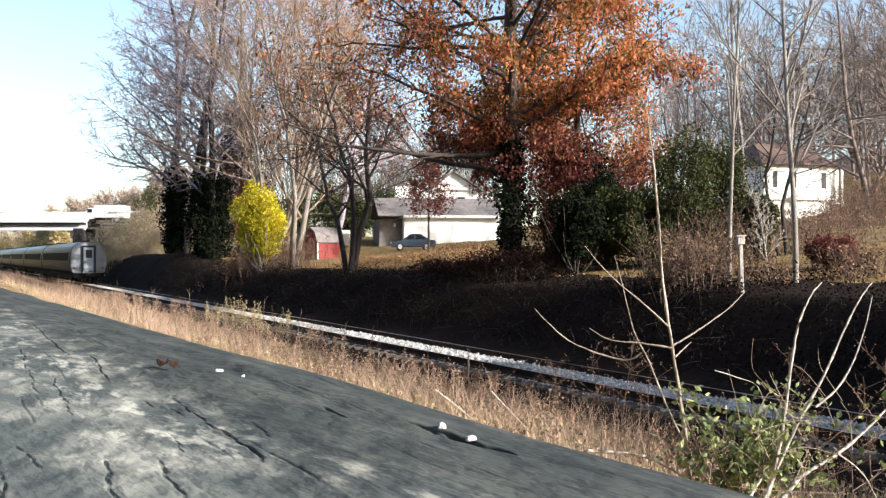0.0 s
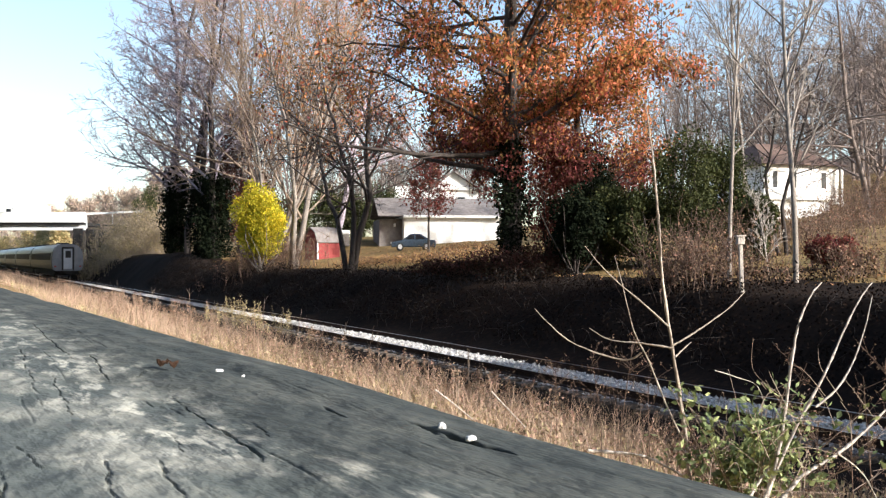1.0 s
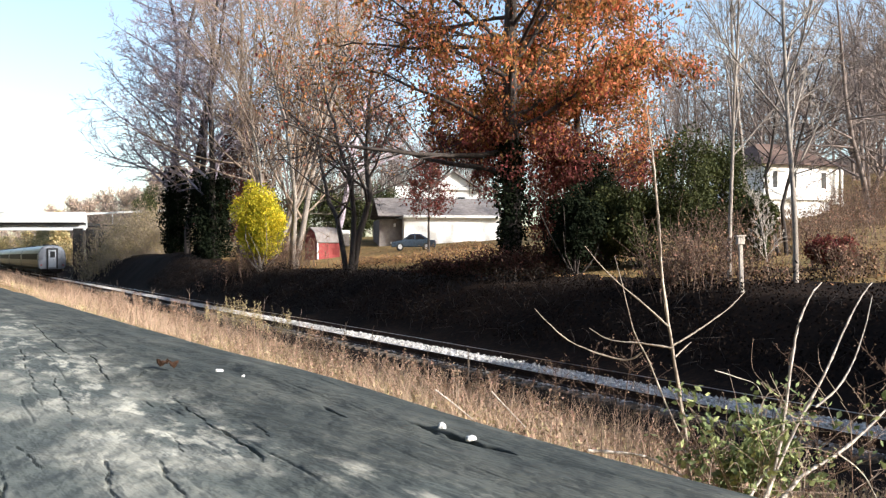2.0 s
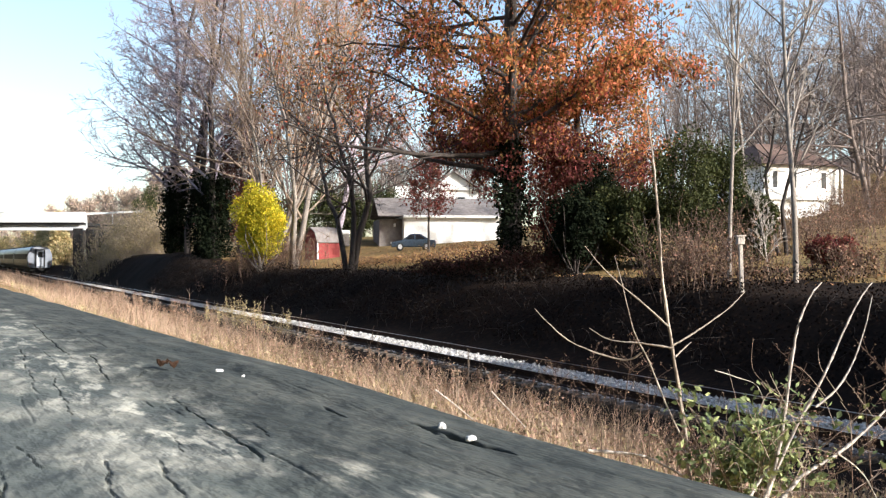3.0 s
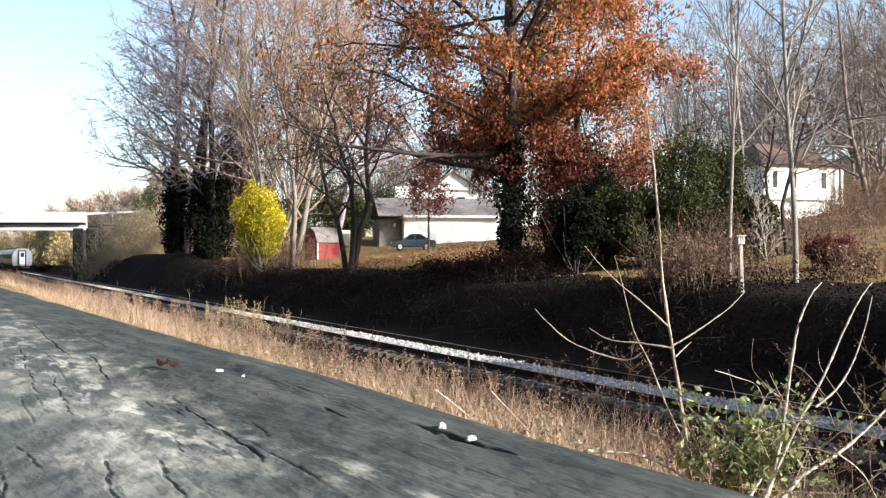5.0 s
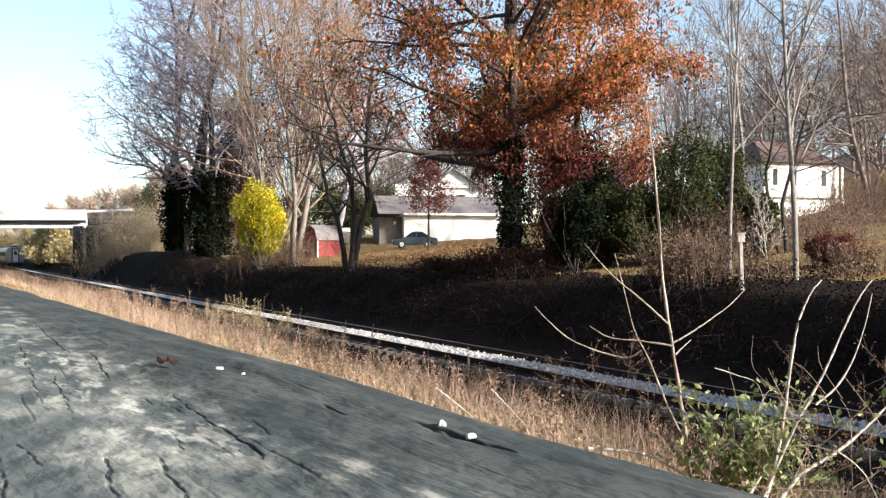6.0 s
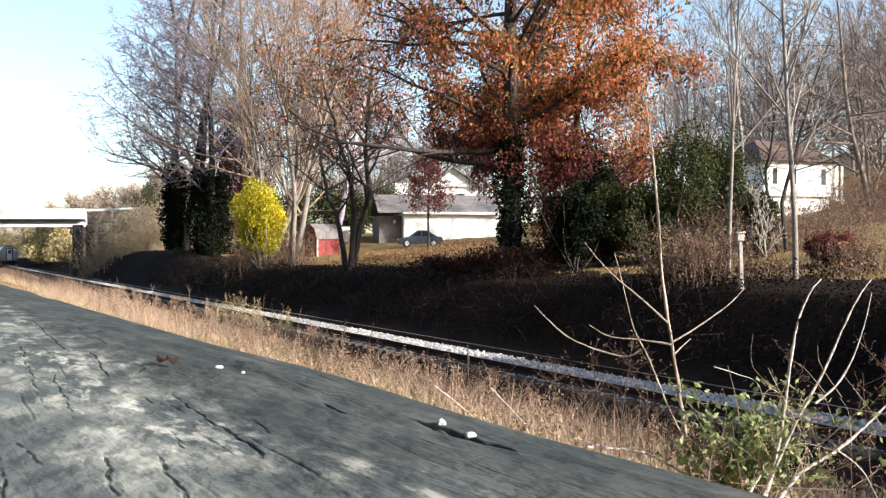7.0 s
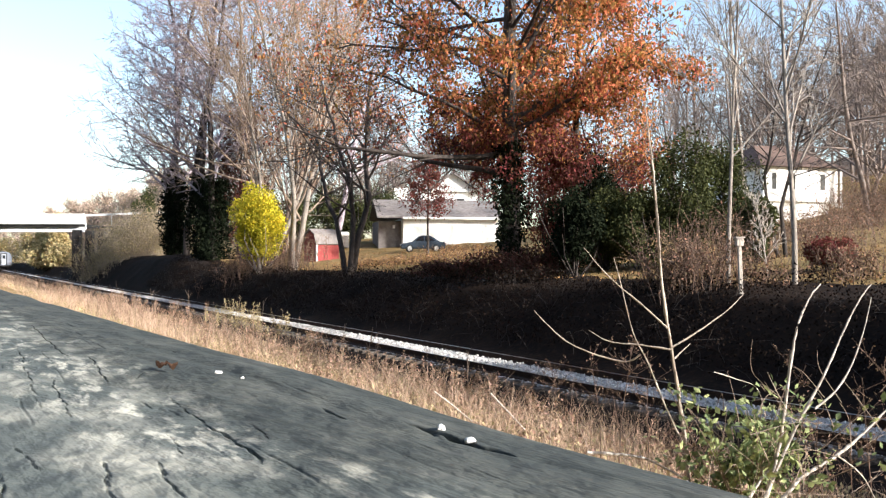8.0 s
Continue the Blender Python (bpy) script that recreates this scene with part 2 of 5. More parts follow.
M["fallen"] = leafy("fallen_leaves", (0.17, 0.095, 0.045), (0.34, 0.21, 0.09), glow=0.1)
M["scrubsoil"] = material("scrubby_earth", (0.10, 0.08, 0.05), (0.18, 0.145, 0.085), 0.95, 0.8, 0.8, cc=(0.06, 0.05, 0.03), fine=12)
M["herb"] = leafy("pale_herbs", (0.31, 0.24, 0.12), (0.52, 0.44, 0.25), scale=1.2, island=0.4)
M["lawn"] = material("autumn_lawn", (0.10, 0.082, 0.034), (0.24, 0.165, 0.075), 0.95, 0.6, 0.6, cc=(0.30, 0.175, 0.07), fine=18, spec=0.1)
M["woodfloor"] = material("woodland_floor", (0.10, 0.075, 0.06), (0.17, 0.13, 0.105), 0.95, 0.12, 0.8, cc=(0.07, 0.055, 0.045), fine=20, spec=0.1)
M["carglass"] = material("car_glass", (0.010, 0.012, 0.014), (0.015, 0.017, 0.02), 0.08, 1, 0, spec=0.7)
M["brownbark"] = material("reddish_brown_twigs", (0.085, 0.055, 0.04), (0.17, 0.11, 0.08), 0.9, 1.5, 0.2, cc=(0.08, 0.05, 0.04))


def spot(b, y, dz=0.0):
    """The place on the ground at tangent b to the right of straight ahead, y metres ahead."""
    return Vector((b * y, y, ground_z(b * y, y) + dz))


# ---- ground: one sheet out to the horizon
def ground_sheet():
    ps = np.unique(np.concatenate([np.linspace(-3, 24, 82), np.linspace(24, 70, 32), np.linspace(70, 900, 30), np.linspace(-900, -3, 26)]))
    ss = np.unique(np.concatenate([np.linspace(-20, 120, 200), np.linspace(120, 1400, 50), np.linspace(-600, -20, 24)]))
    P, S = np.meshgrid(ps, ss, indexing="ij")
    X, Y = N.x * P + D.x * S, N.y * P + D.y * S
    Z = height(X, Y)
    for (f, a) in ((0.23, 0.10), (0.9, 0.05), (2.3, 0.02)):
        Z = Z + a * np.sin(f * X * 1.3 + 1.7 * np.sin(f * Y)) * np.cos(f * Y * 1.1 + 0.6 * X * f) * np.where((P > 9.6) & (P < 14.4) | (abs(P) < 1), 0.1, 1)
    n, m = P.shape
    i, j = np.meshgrid(np.arange(n - 1), np.arange(m - 1), indexing="ij")
    F = np.stack([i * m + j, (i + 1) * m + j, (i + 1) * m + j + 1, i * m + j + 1], -1).reshape(-1, 4)
    me = quick_mesh("ground", np.stack([X, Y, Z], -1).reshape(-1, 3), F)
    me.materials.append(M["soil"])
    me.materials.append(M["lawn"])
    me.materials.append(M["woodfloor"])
    # the cutting between the lawns takes the soil with shade in its colour
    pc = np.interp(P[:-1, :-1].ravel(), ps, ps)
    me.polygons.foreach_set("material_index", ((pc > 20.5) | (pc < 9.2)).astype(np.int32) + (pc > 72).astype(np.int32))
    tagged(new("ground", me), "leaf-littered railway cutting with autumn lawn above", "ground", kind="structure")


ground_sheet()


# ---- railway
def stones(name, pts, size, r):
    """Angular stones: octahedra knocked out of shape."""
    n = len(pts)
    base = np.array([(1, 0, 0), (0, 1, 0), (-1, 0, 0), (0, -1, 0), (0, 0, 0.8), (0, 0, -0.8)], float)
    V = base[None] * (size * r.uniform(0.55, 1.3, (n, 6, 1))) + r.normal(size=(n, 6, 3)) * size * 0.18
    a = r.uniform(0, 6.28, n)
    c, s = np.cos(a), np.sin(a)
    V[..., 0], V[..., 1] = V[..., 0] * c[:, None] - V[..., 1] * s[:, None], V[..., 0] * s[:, None] + V[..., 1] * c[:, None]
    V = V + np.asarray(pts)[:, None]
    f = np.array([(0, 1, 4), (1, 2, 4), (2, 3, 4), (3, 0, 4), (1, 0, 5), (2, 1, 5), (3, 2, 5), (0, 3, 5)])
    return quick_mesh(name, V.reshape(-1, 3), (np.arange(n)[:, None, None] * 6 + f[None]).reshape(-1, 3), smooth=False)


RZ = math.degrees(math.atan2(-D.x, D.y))
track = thing("railway_track", "single railway track on pale crushed-stone ballast", "railway track", pose(*plan(TRACK, 0, 0), 0, 0, RZ), kind="structure")


def railway():
    # the bed: near-black under the shoulders, pale stone heaped between the rails
    bm = bmesh.new()
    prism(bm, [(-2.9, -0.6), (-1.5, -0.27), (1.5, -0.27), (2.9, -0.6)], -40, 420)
    part("shoulder_bed", bm, M["soil"], track, "dark bed under the track shoulders")
    bm = bmesh.new()
    prism(bm, [(-0.66, -0.26), (-0.55, -0.13), (0.55, -0.13), (0.66, -0.26)], -40, 420)
    part("ballast_bed", bm, M["ballast"], track, "pale crushed-stone ballast")
    prof = [(-0.07, -0.18), (0.07, -0.18), (0.07, -0.165), (0.01, -0.14), (0.01, -0.045), (0.036, -0.035), (0.036, 0.0), (-0.036, 0.0), (-0.036, -0.035), (-0.01, -0.045), (-0.01, -0.14), (-0.07, -0.165)]
    for sx in (-0.752, 0.752):
        bm = bmesh.new()
        prism(bm, [(sx + x, z) for x, z in prof], -40, 420)
        rail = part("rail", bm, [M["railrust"], M["rail"]], track, "rusty rail with a bright worn head")
        for f in rail.data.polygons:
            if f.normal.z > 0.9 and abs(f.center.z) < 0.01:
                f.material_index = 1
    bm = box(bmesh.new(), -1.3, 1.3, -0.115, 0.115, -0.36, -0.185, bevel=0.012)
    first = part("tie", bm, M["tie"], track)
    r = random.Random(3)
    for i in range(-24, 240):
        t = first if i == -24 else first.copy()
        if i > -24:
            scene.collection.objects.link(t)
        t.matrix_basis = pose(r.uniform(-.03, .03), i * 0.53 + r.uniform(-.02, .02), r.uniform(-.012, .004), 0, 0, r.uniform(-1.2, 1.2))
    k = 18000
    side = rng.uniform(0, 1, k)
    x = np.where(side < 0.7, rng.uniform(-0.66, 0.66, k), np.where(side < 0.8, 0.86 + np.abs(rng.normal(0, 0.12, k)), -0.86 - np.abs(rng.normal(0, 0.1, k)) * (side < 0.84)))
    y = 4 + 90 * rng.uniform(0, 1, k) ** 1.5
    z = np.interp(np.abs(x), (0, 0.55, 0.68, 0.9, 1.5, 2.9), (-0.115, -0.12, -0.2, -0.22, -0.25, -0.58)) + rng.normal(0, 0.012, k)
    keep = np.abs(np.abs(x) - 0.752) > 0.09
    me = stones("ballast_stones", np.stack([x, y, z], 1)[keep], 0.036, rng)
    ob = part("ballast_stones", me, M["ballast"], track)
    ob["kind"] = "stuff"


railway()


# ---- trees
def grow(r, start, way, length, radius, level, paths, tips, cfg):
    if level < 2:
        n = max(3, int(length / cfg["step"]) + 1)
    else:
        n = 2 if level == 2 else (cfg.get("seg", 2) if level == 3 else 1)
    pts, p, d = [], start.copy(), way.copy()
    seg, wan, lift = length / n, cfg.get("straight", cfg["wander"]) if level == 0 else cfg["wander"], cfg["lift"][min(level, 3)]
    g = r.gauss
    for i in range(n + 1):
        pts.append((p.copy(), radius * (1 - (i / n) * 0.75) + 0.002))
        d = (d + Vector((g(0, wan), g(0, wan), g(0, wan) + lift))).normalized()
        p = p + d * seg
    paths.append((pts, (7, 5, 3, 3, 3)[min(level, 4)]))
    if level >= cfg["levels"]:
        tips.append(pts[-1][0])
        tips.append((pts[0][0] + pts[-1][0]) / 2)
        return
    kids = cfg["kids"][level]
    f0 = cfg["clear"] if level == 0 else 0.25
    for k in range(kids):
        f = f0 + (1 - f0) * ((k + r.random()) / kids)
        i = min(int(f * n), n - 1)
        q = pts[i][0].lerp(pts[i + 1][0], f * n - i)
        ax = (pts[i + 1][0] - pts[i][0]).normalized()
        side = ax.cross(Vector((g(0, 1), g(0, 1), g(0, 1)))).normalized()
        a = cfg["angle"][min(level, 2)] * r.uniform(0.75, 1.25)
        ln = length * cfg["ratio"][min(level, 2)] * r.uniform(0.7, 1.15) * (1 - 0.55 * f if level == 0 else 1 - 0.35 * f)
        grow(r, q, ax * math.cos(a) + side * math.sin(a), ln, max(pts[i][1] * cfg["thin"], cfg.get("least", 0.004)), level + 1, paths, tips, cfg)


TALL = dict(step=1.2, wander=0.07, lift=(0.02, 0.05, 0.03, 0.0), levels=4, kids=(26, 9, 6, 3), clear=0.22, seg=2, least=0.016, angle=(0.95, 0.7, 0.7), ratio=(0.42, 0.5, 0.42), thin=0.5)
UPRIGHT = dict(TALL, angle=(0.55, 0.5, 0.6), kids=(17, 8, 6, 3), lift=(0.02, 0.10, 0.05, 0.0), ratio=(0.55, 0.5, 0.4), clear=0.15)
SPREAD = dict(TALL, angle=(1.15, 0.8, 0.8), kids=(20, 9, 5, 3), lift=(0.01, 0.02, 0.0, -0.02), ratio=(0.55, 0.5, 0.45), clear=0.2, wander=0.11)
SAPLING = dict(TALL, least=0.005, kids=(18, 7, 4, 2), angle=(0.6, 0.6, 0.6), clear=0.3, ratio=(0.36, 0.45, 0.4), step=0.7, wander=0.035, thin=0.42)


FORKED = dict(SAPLING, straight=0.012, clear=0.34, angle=(0.58, 0.6, 0.65), kids=(19, 9, 5, 3), ratio=(0.46, 0.42, 0.4), thin=0.55, least=0.0075)


def skeleton_of(seed, h, rad, cfg, stems=1, lean=(0, 0), fan=0.18):
    r = random.Random(seed)
    paths, tips = [], []
    for k in range(stems):
        a = 6.28 * k / stems + r.uniform(0, 1)
        o = Vector((math.cos(a), math.sin(a), 0)) * (0.25 * (stems > 1))
        w = Vector((lean[0] + fan * (stems > 1) * math.cos(a), lean[1] + fan * (stems > 1) * math.sin(a), 1.0)).normalized()
        grow(r, o + Vector((0, 0, -0.15)), w, h * (1 - 0.12 * (k > 0) * r.uniform(0, 1)), rad * (1 if k == 0 else 0.8), 0, paths, tips, cfg)
    return paths, np.array([tuple(q) for q in tips]), np.random.default_rng(seed)


def bare_tree(name, label, at, seed, h, rad, cfg, bark, stems=1, lean=(0, 0), fan=0.18, group="", trunk=None):
    paths, tips, r = skeleton_of(seed, h, rad, cfg, stems, lean, fan)
    t = thing(name, label, "tree", Matrix.Translation(at), group)
    big = [q for q in paths if q[1] == 7]
    fine = [q for q in paths if q[1] != 7]
    for q in big:
        part("trunk", quick_mesh("trunk", *tubes([q])), trunk or bark, t)
    part("crown", quick_mesh("crown", *tubes(fine)), bark, t)
    return t, tips, r


def leaf_part(t, name, pts, size, mat, r, label="", **kw):
    return part(name, leaves_mesh(name, pts, size, r, **kw), mat, t, label)


def near(pts, r, per, sigma):
    return np.repeat(pts, per, axis=0) + r.normal(size=(len(pts) * per, 3)) * sigma


def blob(r, n, centre, radii, lumps=14, fill=0.35):
    """Points in an uneven crown made of many lumps."""
    c = r.normal(size=(lumps, 3))
    c = c / np.linalg.norm(c, axis=1)[:, None] * r.uniform(0.35, 0.8, (lumps, 1))
    k = r.integers(0, lumps, n)
    d = r.normal(size=(n, 3))
    d = d / np.linalg.norm(d, axis=1)[:, None] * r.uniform(0.25, 1, (n, 1)) ** 0.5 * fill * r.uniform(0.7, 1.25, lumps)[k][:, None]
    return np.array(centre) + (c[k] + d) * np.array(radii)


def shrub(name, label, at, seed, radii, n, size, mat, bark, category="shrub", stems=14, lumps=16, group="", base=0.0, fill=0.35):
    """Stems from one root, with leaves in uneven lumps round them."""
    r = np.random.default_rng(seed)
    t = thing(name, label, category, Matrix.Translation(at), group)
    for k in range(stems):
        e = r.normal(size=3) * np.array(radii) * 0.55
        e[2] = abs(e[2]) + radii[2] * 0.9
        m = e * 0.5 + r.normal(size=3) * 0.12 * radii[2]
        one = ([(np.array([r.normal() * .1, r.normal() * .1, -0.1]), 0.04), (m, 0.025), (e, 0.008)], 4)
        part("stem", quick_mesh("stem", *tubes([one])), bark, t)
    pts = blob(r, n, (0, 0, base + radii[2]), radii, lumps, fill)
    pts[:, 2] = np.maximum(pts[:, 2], 0.05)
    leaf_part(t, "foliage", pts, size, mat, r)
    return t


def thicket(at, seed, wide, tall, n, mat, label="thicket of thin dry brown brushwood", bark=None, size=0.10):
    """Many thin upright twigs with some dry leaves."""
    r = np.random.default_rng(seed)
    t = thing("dry_thicket", label, "thicket", Matrix.Translation(at), "brushwood")
    paths, pts = [], []
    for k in range(n):
        o = np.array([r.normal() * wide * .5, r.normal() * wide * .35, 0])
        o[2] = ground_z(at[0] + o[0], at[1] + o[1]) - at[2] - 0.05
        h = tall * r.uniform(0.35, 1.1)
        e = o + np.array([r.normal() * .28 * h, r.normal() * .28 * h, h])
        m = o * .5 + e * .5 + r.normal(size=3) * 0.07 * h
        m[2] += 0.08 * h
        paths.append(([(o, 0.013), (m, 0.009), (e, 0.004)], 3))
        for j in range(4):
            f = r.uniform(0.3, 0.95)
            q = o + (e - o) * f
            w = q + np.array([r.normal() * .2 * h, r.normal() * .2 * h, abs(r.normal()) * .2 * h])
            paths.append(([(q, 0.006), (w, 0.004)], 3))
            pts += [q + r.normal(size=3) * .05, w]
    ob = part("brushwood", quick_mesh("brushwood", *tubes(paths)), bark or M["tanbark"], t)
    ob["kind"] = "stuff"
    leaf_part(t, "dry_leaves", np.array(pts), size, mat, r)


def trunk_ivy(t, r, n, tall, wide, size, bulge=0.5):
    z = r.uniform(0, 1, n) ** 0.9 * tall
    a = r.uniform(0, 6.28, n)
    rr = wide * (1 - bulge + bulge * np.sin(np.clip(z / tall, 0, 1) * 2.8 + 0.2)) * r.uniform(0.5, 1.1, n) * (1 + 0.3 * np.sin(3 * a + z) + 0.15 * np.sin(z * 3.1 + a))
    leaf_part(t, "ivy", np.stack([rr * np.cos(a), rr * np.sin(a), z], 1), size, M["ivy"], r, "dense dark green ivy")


def woodland():
    # tall ivy-grown trees at the far end of the bank
    k = 0
    for x, y, h, sd, ratio, angle, ivy in ((-19.5, 75, 28, 13, 0.31, 0.9, (7.0, 1.35)), (-21.0, 77, 29, 12, 0.31, 0.95, (7.4, 1.3)), (-23.6, 81, 30, 15, 0.33, 1.05, None),
                                           (-25.6, 84, 30, 11, 0.36, 1.22, (8.2, 0.8)), (-26.9, 87.5, 31, 14, 0.36, 1.25, (8.2, 1.15))):
        cfg = dict(TALL, ratio=(ratio, 0.5, 0.42), angle=(angle, 0.75, 0.7), lift=(0.02, 0.03, 0.02, 0.0), kids=(28, 10, 6, 4), least=0.02, clear=0.17)
        t, tips, r = bare_tree("tall_bare_tree", "tall bare grey tree, its trunk wrapped in ivy", (x, y, ground_z(x, y)), sd, h, 0.32, cfg, M["mauve"], group="ivy-grown trees", trunk=M["darkbark"])
        if ivy:
            trunk_ivy(t, r, 7000, ivy[0], ivy[1], 0.24, 0.2)
    # tan many-stemmed trees
    t, tips, r = bare_tree("tan_tree", "tan many-stemmed bare tree on the bank", spot(-0.172, 58), 21, 21, 0.22, UPRIGHT, M["tanbark"], stems=3, fan=0.16, trunk=M["bark"])
    leaf_part(t, "dry_leaves", near(tips[(tips[:, 2] > 5) & (np.sin(tips[:, 2] * 1.1 + tips[:, 0]) > 0.2)][::14], r, 4, 0.2), 0.17, M["rust"], r)
    bare_tree("tan_tree", "tan many-stemmed bare tree on the bank", spot(-0.200, 66), 22, 19, 0.2, UPRIGHT, M["tanbark"], stems=3, fan=0.2, trunk=M["bark"])
    t, tips, r = bare_tree("brown_tree", "bare brown tree with a few dry leaves", spot(-0.185, 74), 23, 27, 0.3, TALL, M["tanbark"], stems=2)
    leaf_part(t, "dry_leaves", near(tips[(tips[:, 2] > 4) & (tips[:, 0] > -2.6)][::3], r, 3, 0.3), 0.22, M["rust"], r)
    t, tips, r = bare_tree("brown_tree", "bare brown tree with a few dry leaves", spot(-0.125, 70), 24, 24, 0.26, TALL, M["mauve"])
    leaf_part(t, "dry_leaves", near(tips[tips[:, 2] > 7][::9], r, 3, 0.3), 0.24, M["rust"], r)
    # dark crooked tree
    t, tips, r = bare_tree("crooked_tree", "dark crooked bare tree forking low on the bank", spot(-0.108, 47), 31, 13.5, 0.2, dict(SPREAD, wander=0.13, clear=0.25, ratio=(0.45, 0.5, 0.45), kids=(13, 7, 5, 2), least=0.012), M["darkbark"], stems=3, fan=0.3)
    leaf_part(t, "dry_leaves", near(tips[tips[:, 2] > 6][::16], r, 2, 0.25), 0.15, M["rust"], r)
    # the great oak
    t, tips, r = bare_tree("oak_tree", "large oak with rust-orange autumn leaves", spot(0.078, 36), 41, 21, 0.42, OAK, M["darkbark"])
    pts = near(tips, r, 9, 0.26)
    sparse = np.where(pts[:, 0] > -4.2 + r.normal(0, 0.6, len(pts)), 0.96, np.where(pts[:, 2] > 7.5, 0.75, 0.35))
    gap = np.sin(pts[:, 0] * 1.9 + 1.3 * np.sin(pts[:, 2] * 1.1)) * np.sin(pts[:, 2] * 2.1 + pts[:, 1]) + 0.6 * np.sin(pts[:, 1] * 1.6 + pts[:, 0])
    pts = pts[(pts[:, 2] > 2.2) & (r.uniform(0, 1, len(pts)) < sparse * np.clip(0.95 + gap, 0.15, 1))]
    crown = [c for c in t.children if c.name.startswith("crown")][0]
    limbs = np.array([tuple(v.co) for v in crown.data.vertices])
    limbs = limbs[(limbs[:, 2] > 2.6) & (limbs[:, 2] < 8.5) & (np.hypot(limbs[:, 0], limbs[:, 1]) > 1.0) & (limbs[:, 0] > -3.4) & ((limbs[:, 0] > -1.2) | (limbs[:, 2] > 5.3))]
    pts = np.concatenate([pts[(pts[:, 2] > 5.0) | (pts[:, 0] > -1.5)], near(limbs[r.integers(0, len(limbs), 5200)], r, 3, 0.26)])
    skirt = np.concatenate([blob(r, 4200, (1.5, -0.6, 4.7), (2.3, 1.6, 1.7), 22, 0.4), blob(r, 1300, (-0.9, -0.5, 5.6), (1.3, 1.0, 0.9), 12, 0.4)])
    pts = np.concatenate([pts, skirt])
    low = pts[:, 2] < 6.6 + 1.1 * r.normal(size=len(pts))
    leaf_part(t, "leaves", pts[~low], 0.18, M["rust"], r, "rust-orange hanging leaves", droop=1.3, aspect=0.5)
    leaf_part(t, "lower_leaves", pts[low], 0.155, M["redleaf"], r, "dark red hanging leaves", droop=1.0)
    trunk_ivy(t, r, 5000, 5.5, 0.58, 0.16, 0.2)
    # a second, darker red tree beside it
    t, tips, r = bare_tree("red_oak_tree", "smaller oak with rust and dark red leaves", spot(0.158, 39), 42, 13.0, 0.24, dict(OAK, clear=0.14, kids=(34, 10, 6), ratio=(0.44, 0.5, 0.45)), M["darkbark"])
    pts = near(tips, r, 9, 0.28)
    low = pts[:, 2] < 4.8 + r.normal(size=len(pts))
    leaf_part(t, "leaves", pts[~low], 0.16, M["rust"], r, "rust-orange hanging leaves", droop=0.8)
    leaf_part(t, "lower_leaves", pts[low & (pts[:, 2] > 1.2)], 0.15, M["redleaf"], r, "dark red leaves", droop=0.8)
    trunk_ivy(t, r, 2500, 3.2, 0.55, 0.16, 0.2)
    # small dark red tree before the garage
    t, tips, r = bare_tree("red_maple", "small tree with dark red leaves before the garage", spot(-0.0165, 64), 43, 6.4, 0.10, dict(OAK, straight=0.02, kids=(22, 8, 4), clear=0.38, ratio=(0.42, 0.5, 0.45), angle=(0.95, 0.8, 0.8), least=0.012), M["darkbark"])
    pts = near(tips, r, 3, 0.2)
    leaf_part(t, "leaves", pts[pts[:, 2] > 2.6], 0.17, M["redleaf"], r, "dark red leaves", droop=0.8)
    t, tips, r = bare_tree("red_oak_tree", "tall oak with dark red-brown leaves beside ivy-grown trees", spot(-0.232, 80), 44, 12.5, 0.22, dict(OAK, clear=0.14, kids=(34, 10, 6), ratio=(0.34, 0.5, 0.45)), M["darkbark"])
    leaf_part(t, "leaves", near(tips, r, 3, 0.5), 0.22, M["russet"], r, "dark red-brown leaves", droop=0.8)
    # pale slender trees
    bare_tree("slender_tree", "slender pale-barked bare tree", spot(0.3265, 25.6), 51, 10.5, 0.066, FORKED, M["bark"], stems=1, group="slender trees")
    bare_tree("slender_tree", "slender pale-barked bare tree", spot(0.403, 23.5), 54, 11, 0.08, dict(FORKED, clear=0.26, angle=(0.7, 0.6, 0.6)), M["bark"], group="slender trees")
    bare_tree("slender_tree", "slender pale-barked bare tree", spot(0.388, 34), 53, 9, 0.09, dict(SAPLING, wander=0.10, angle=(0.9, 0.7, 0.6)), M["darkbark"], stems=2, group="slender trees")
    bare_tree("slender_tree", "slender pale-barked bare tree", spot(0.345, 42), 55, 16, 0.10, dict(SAPLING, clear=0.4), M["bark"], group="slender trees")
    bare_tree("slender_tree", "slender pale-barked bare tree", spot(0.372, 24.2), 56, 2.6, 0.02, SAPLING, M["palebark"], group="slender trees")
    # shrubs on the bank
    shrub("yellow_shrub", "bright yellow-leaved round shrub on the bank", spot(-0.2095, 56.5), 61, (2.0, 1.8, 2.6), 20000, 0.15, M["yellow"], M["bark"], base=0.7, lumps=40, fill=0.36)
    for b, y, rad, sd in ((0.185, 34, (1.5, 1.6, 1.75), 62), (0.228, 33, (1.6, 1.6, 1.6), 67), (0.275, 33, (1.7, 1.5, 2.6), 63), (0.325, 34, (1.5, 1.5, 2.5), 64), (0.355, 31, (0.9, 0.9, 1.3), 69)):
        shrub("evergreen_shrub", "dense dark green shrub on the bank", spot(b, y), sd, rad, 12000, 0.12, M["green"], M["darkbark"], group="evergreen shrubs", lumps=34, fill=0.34)
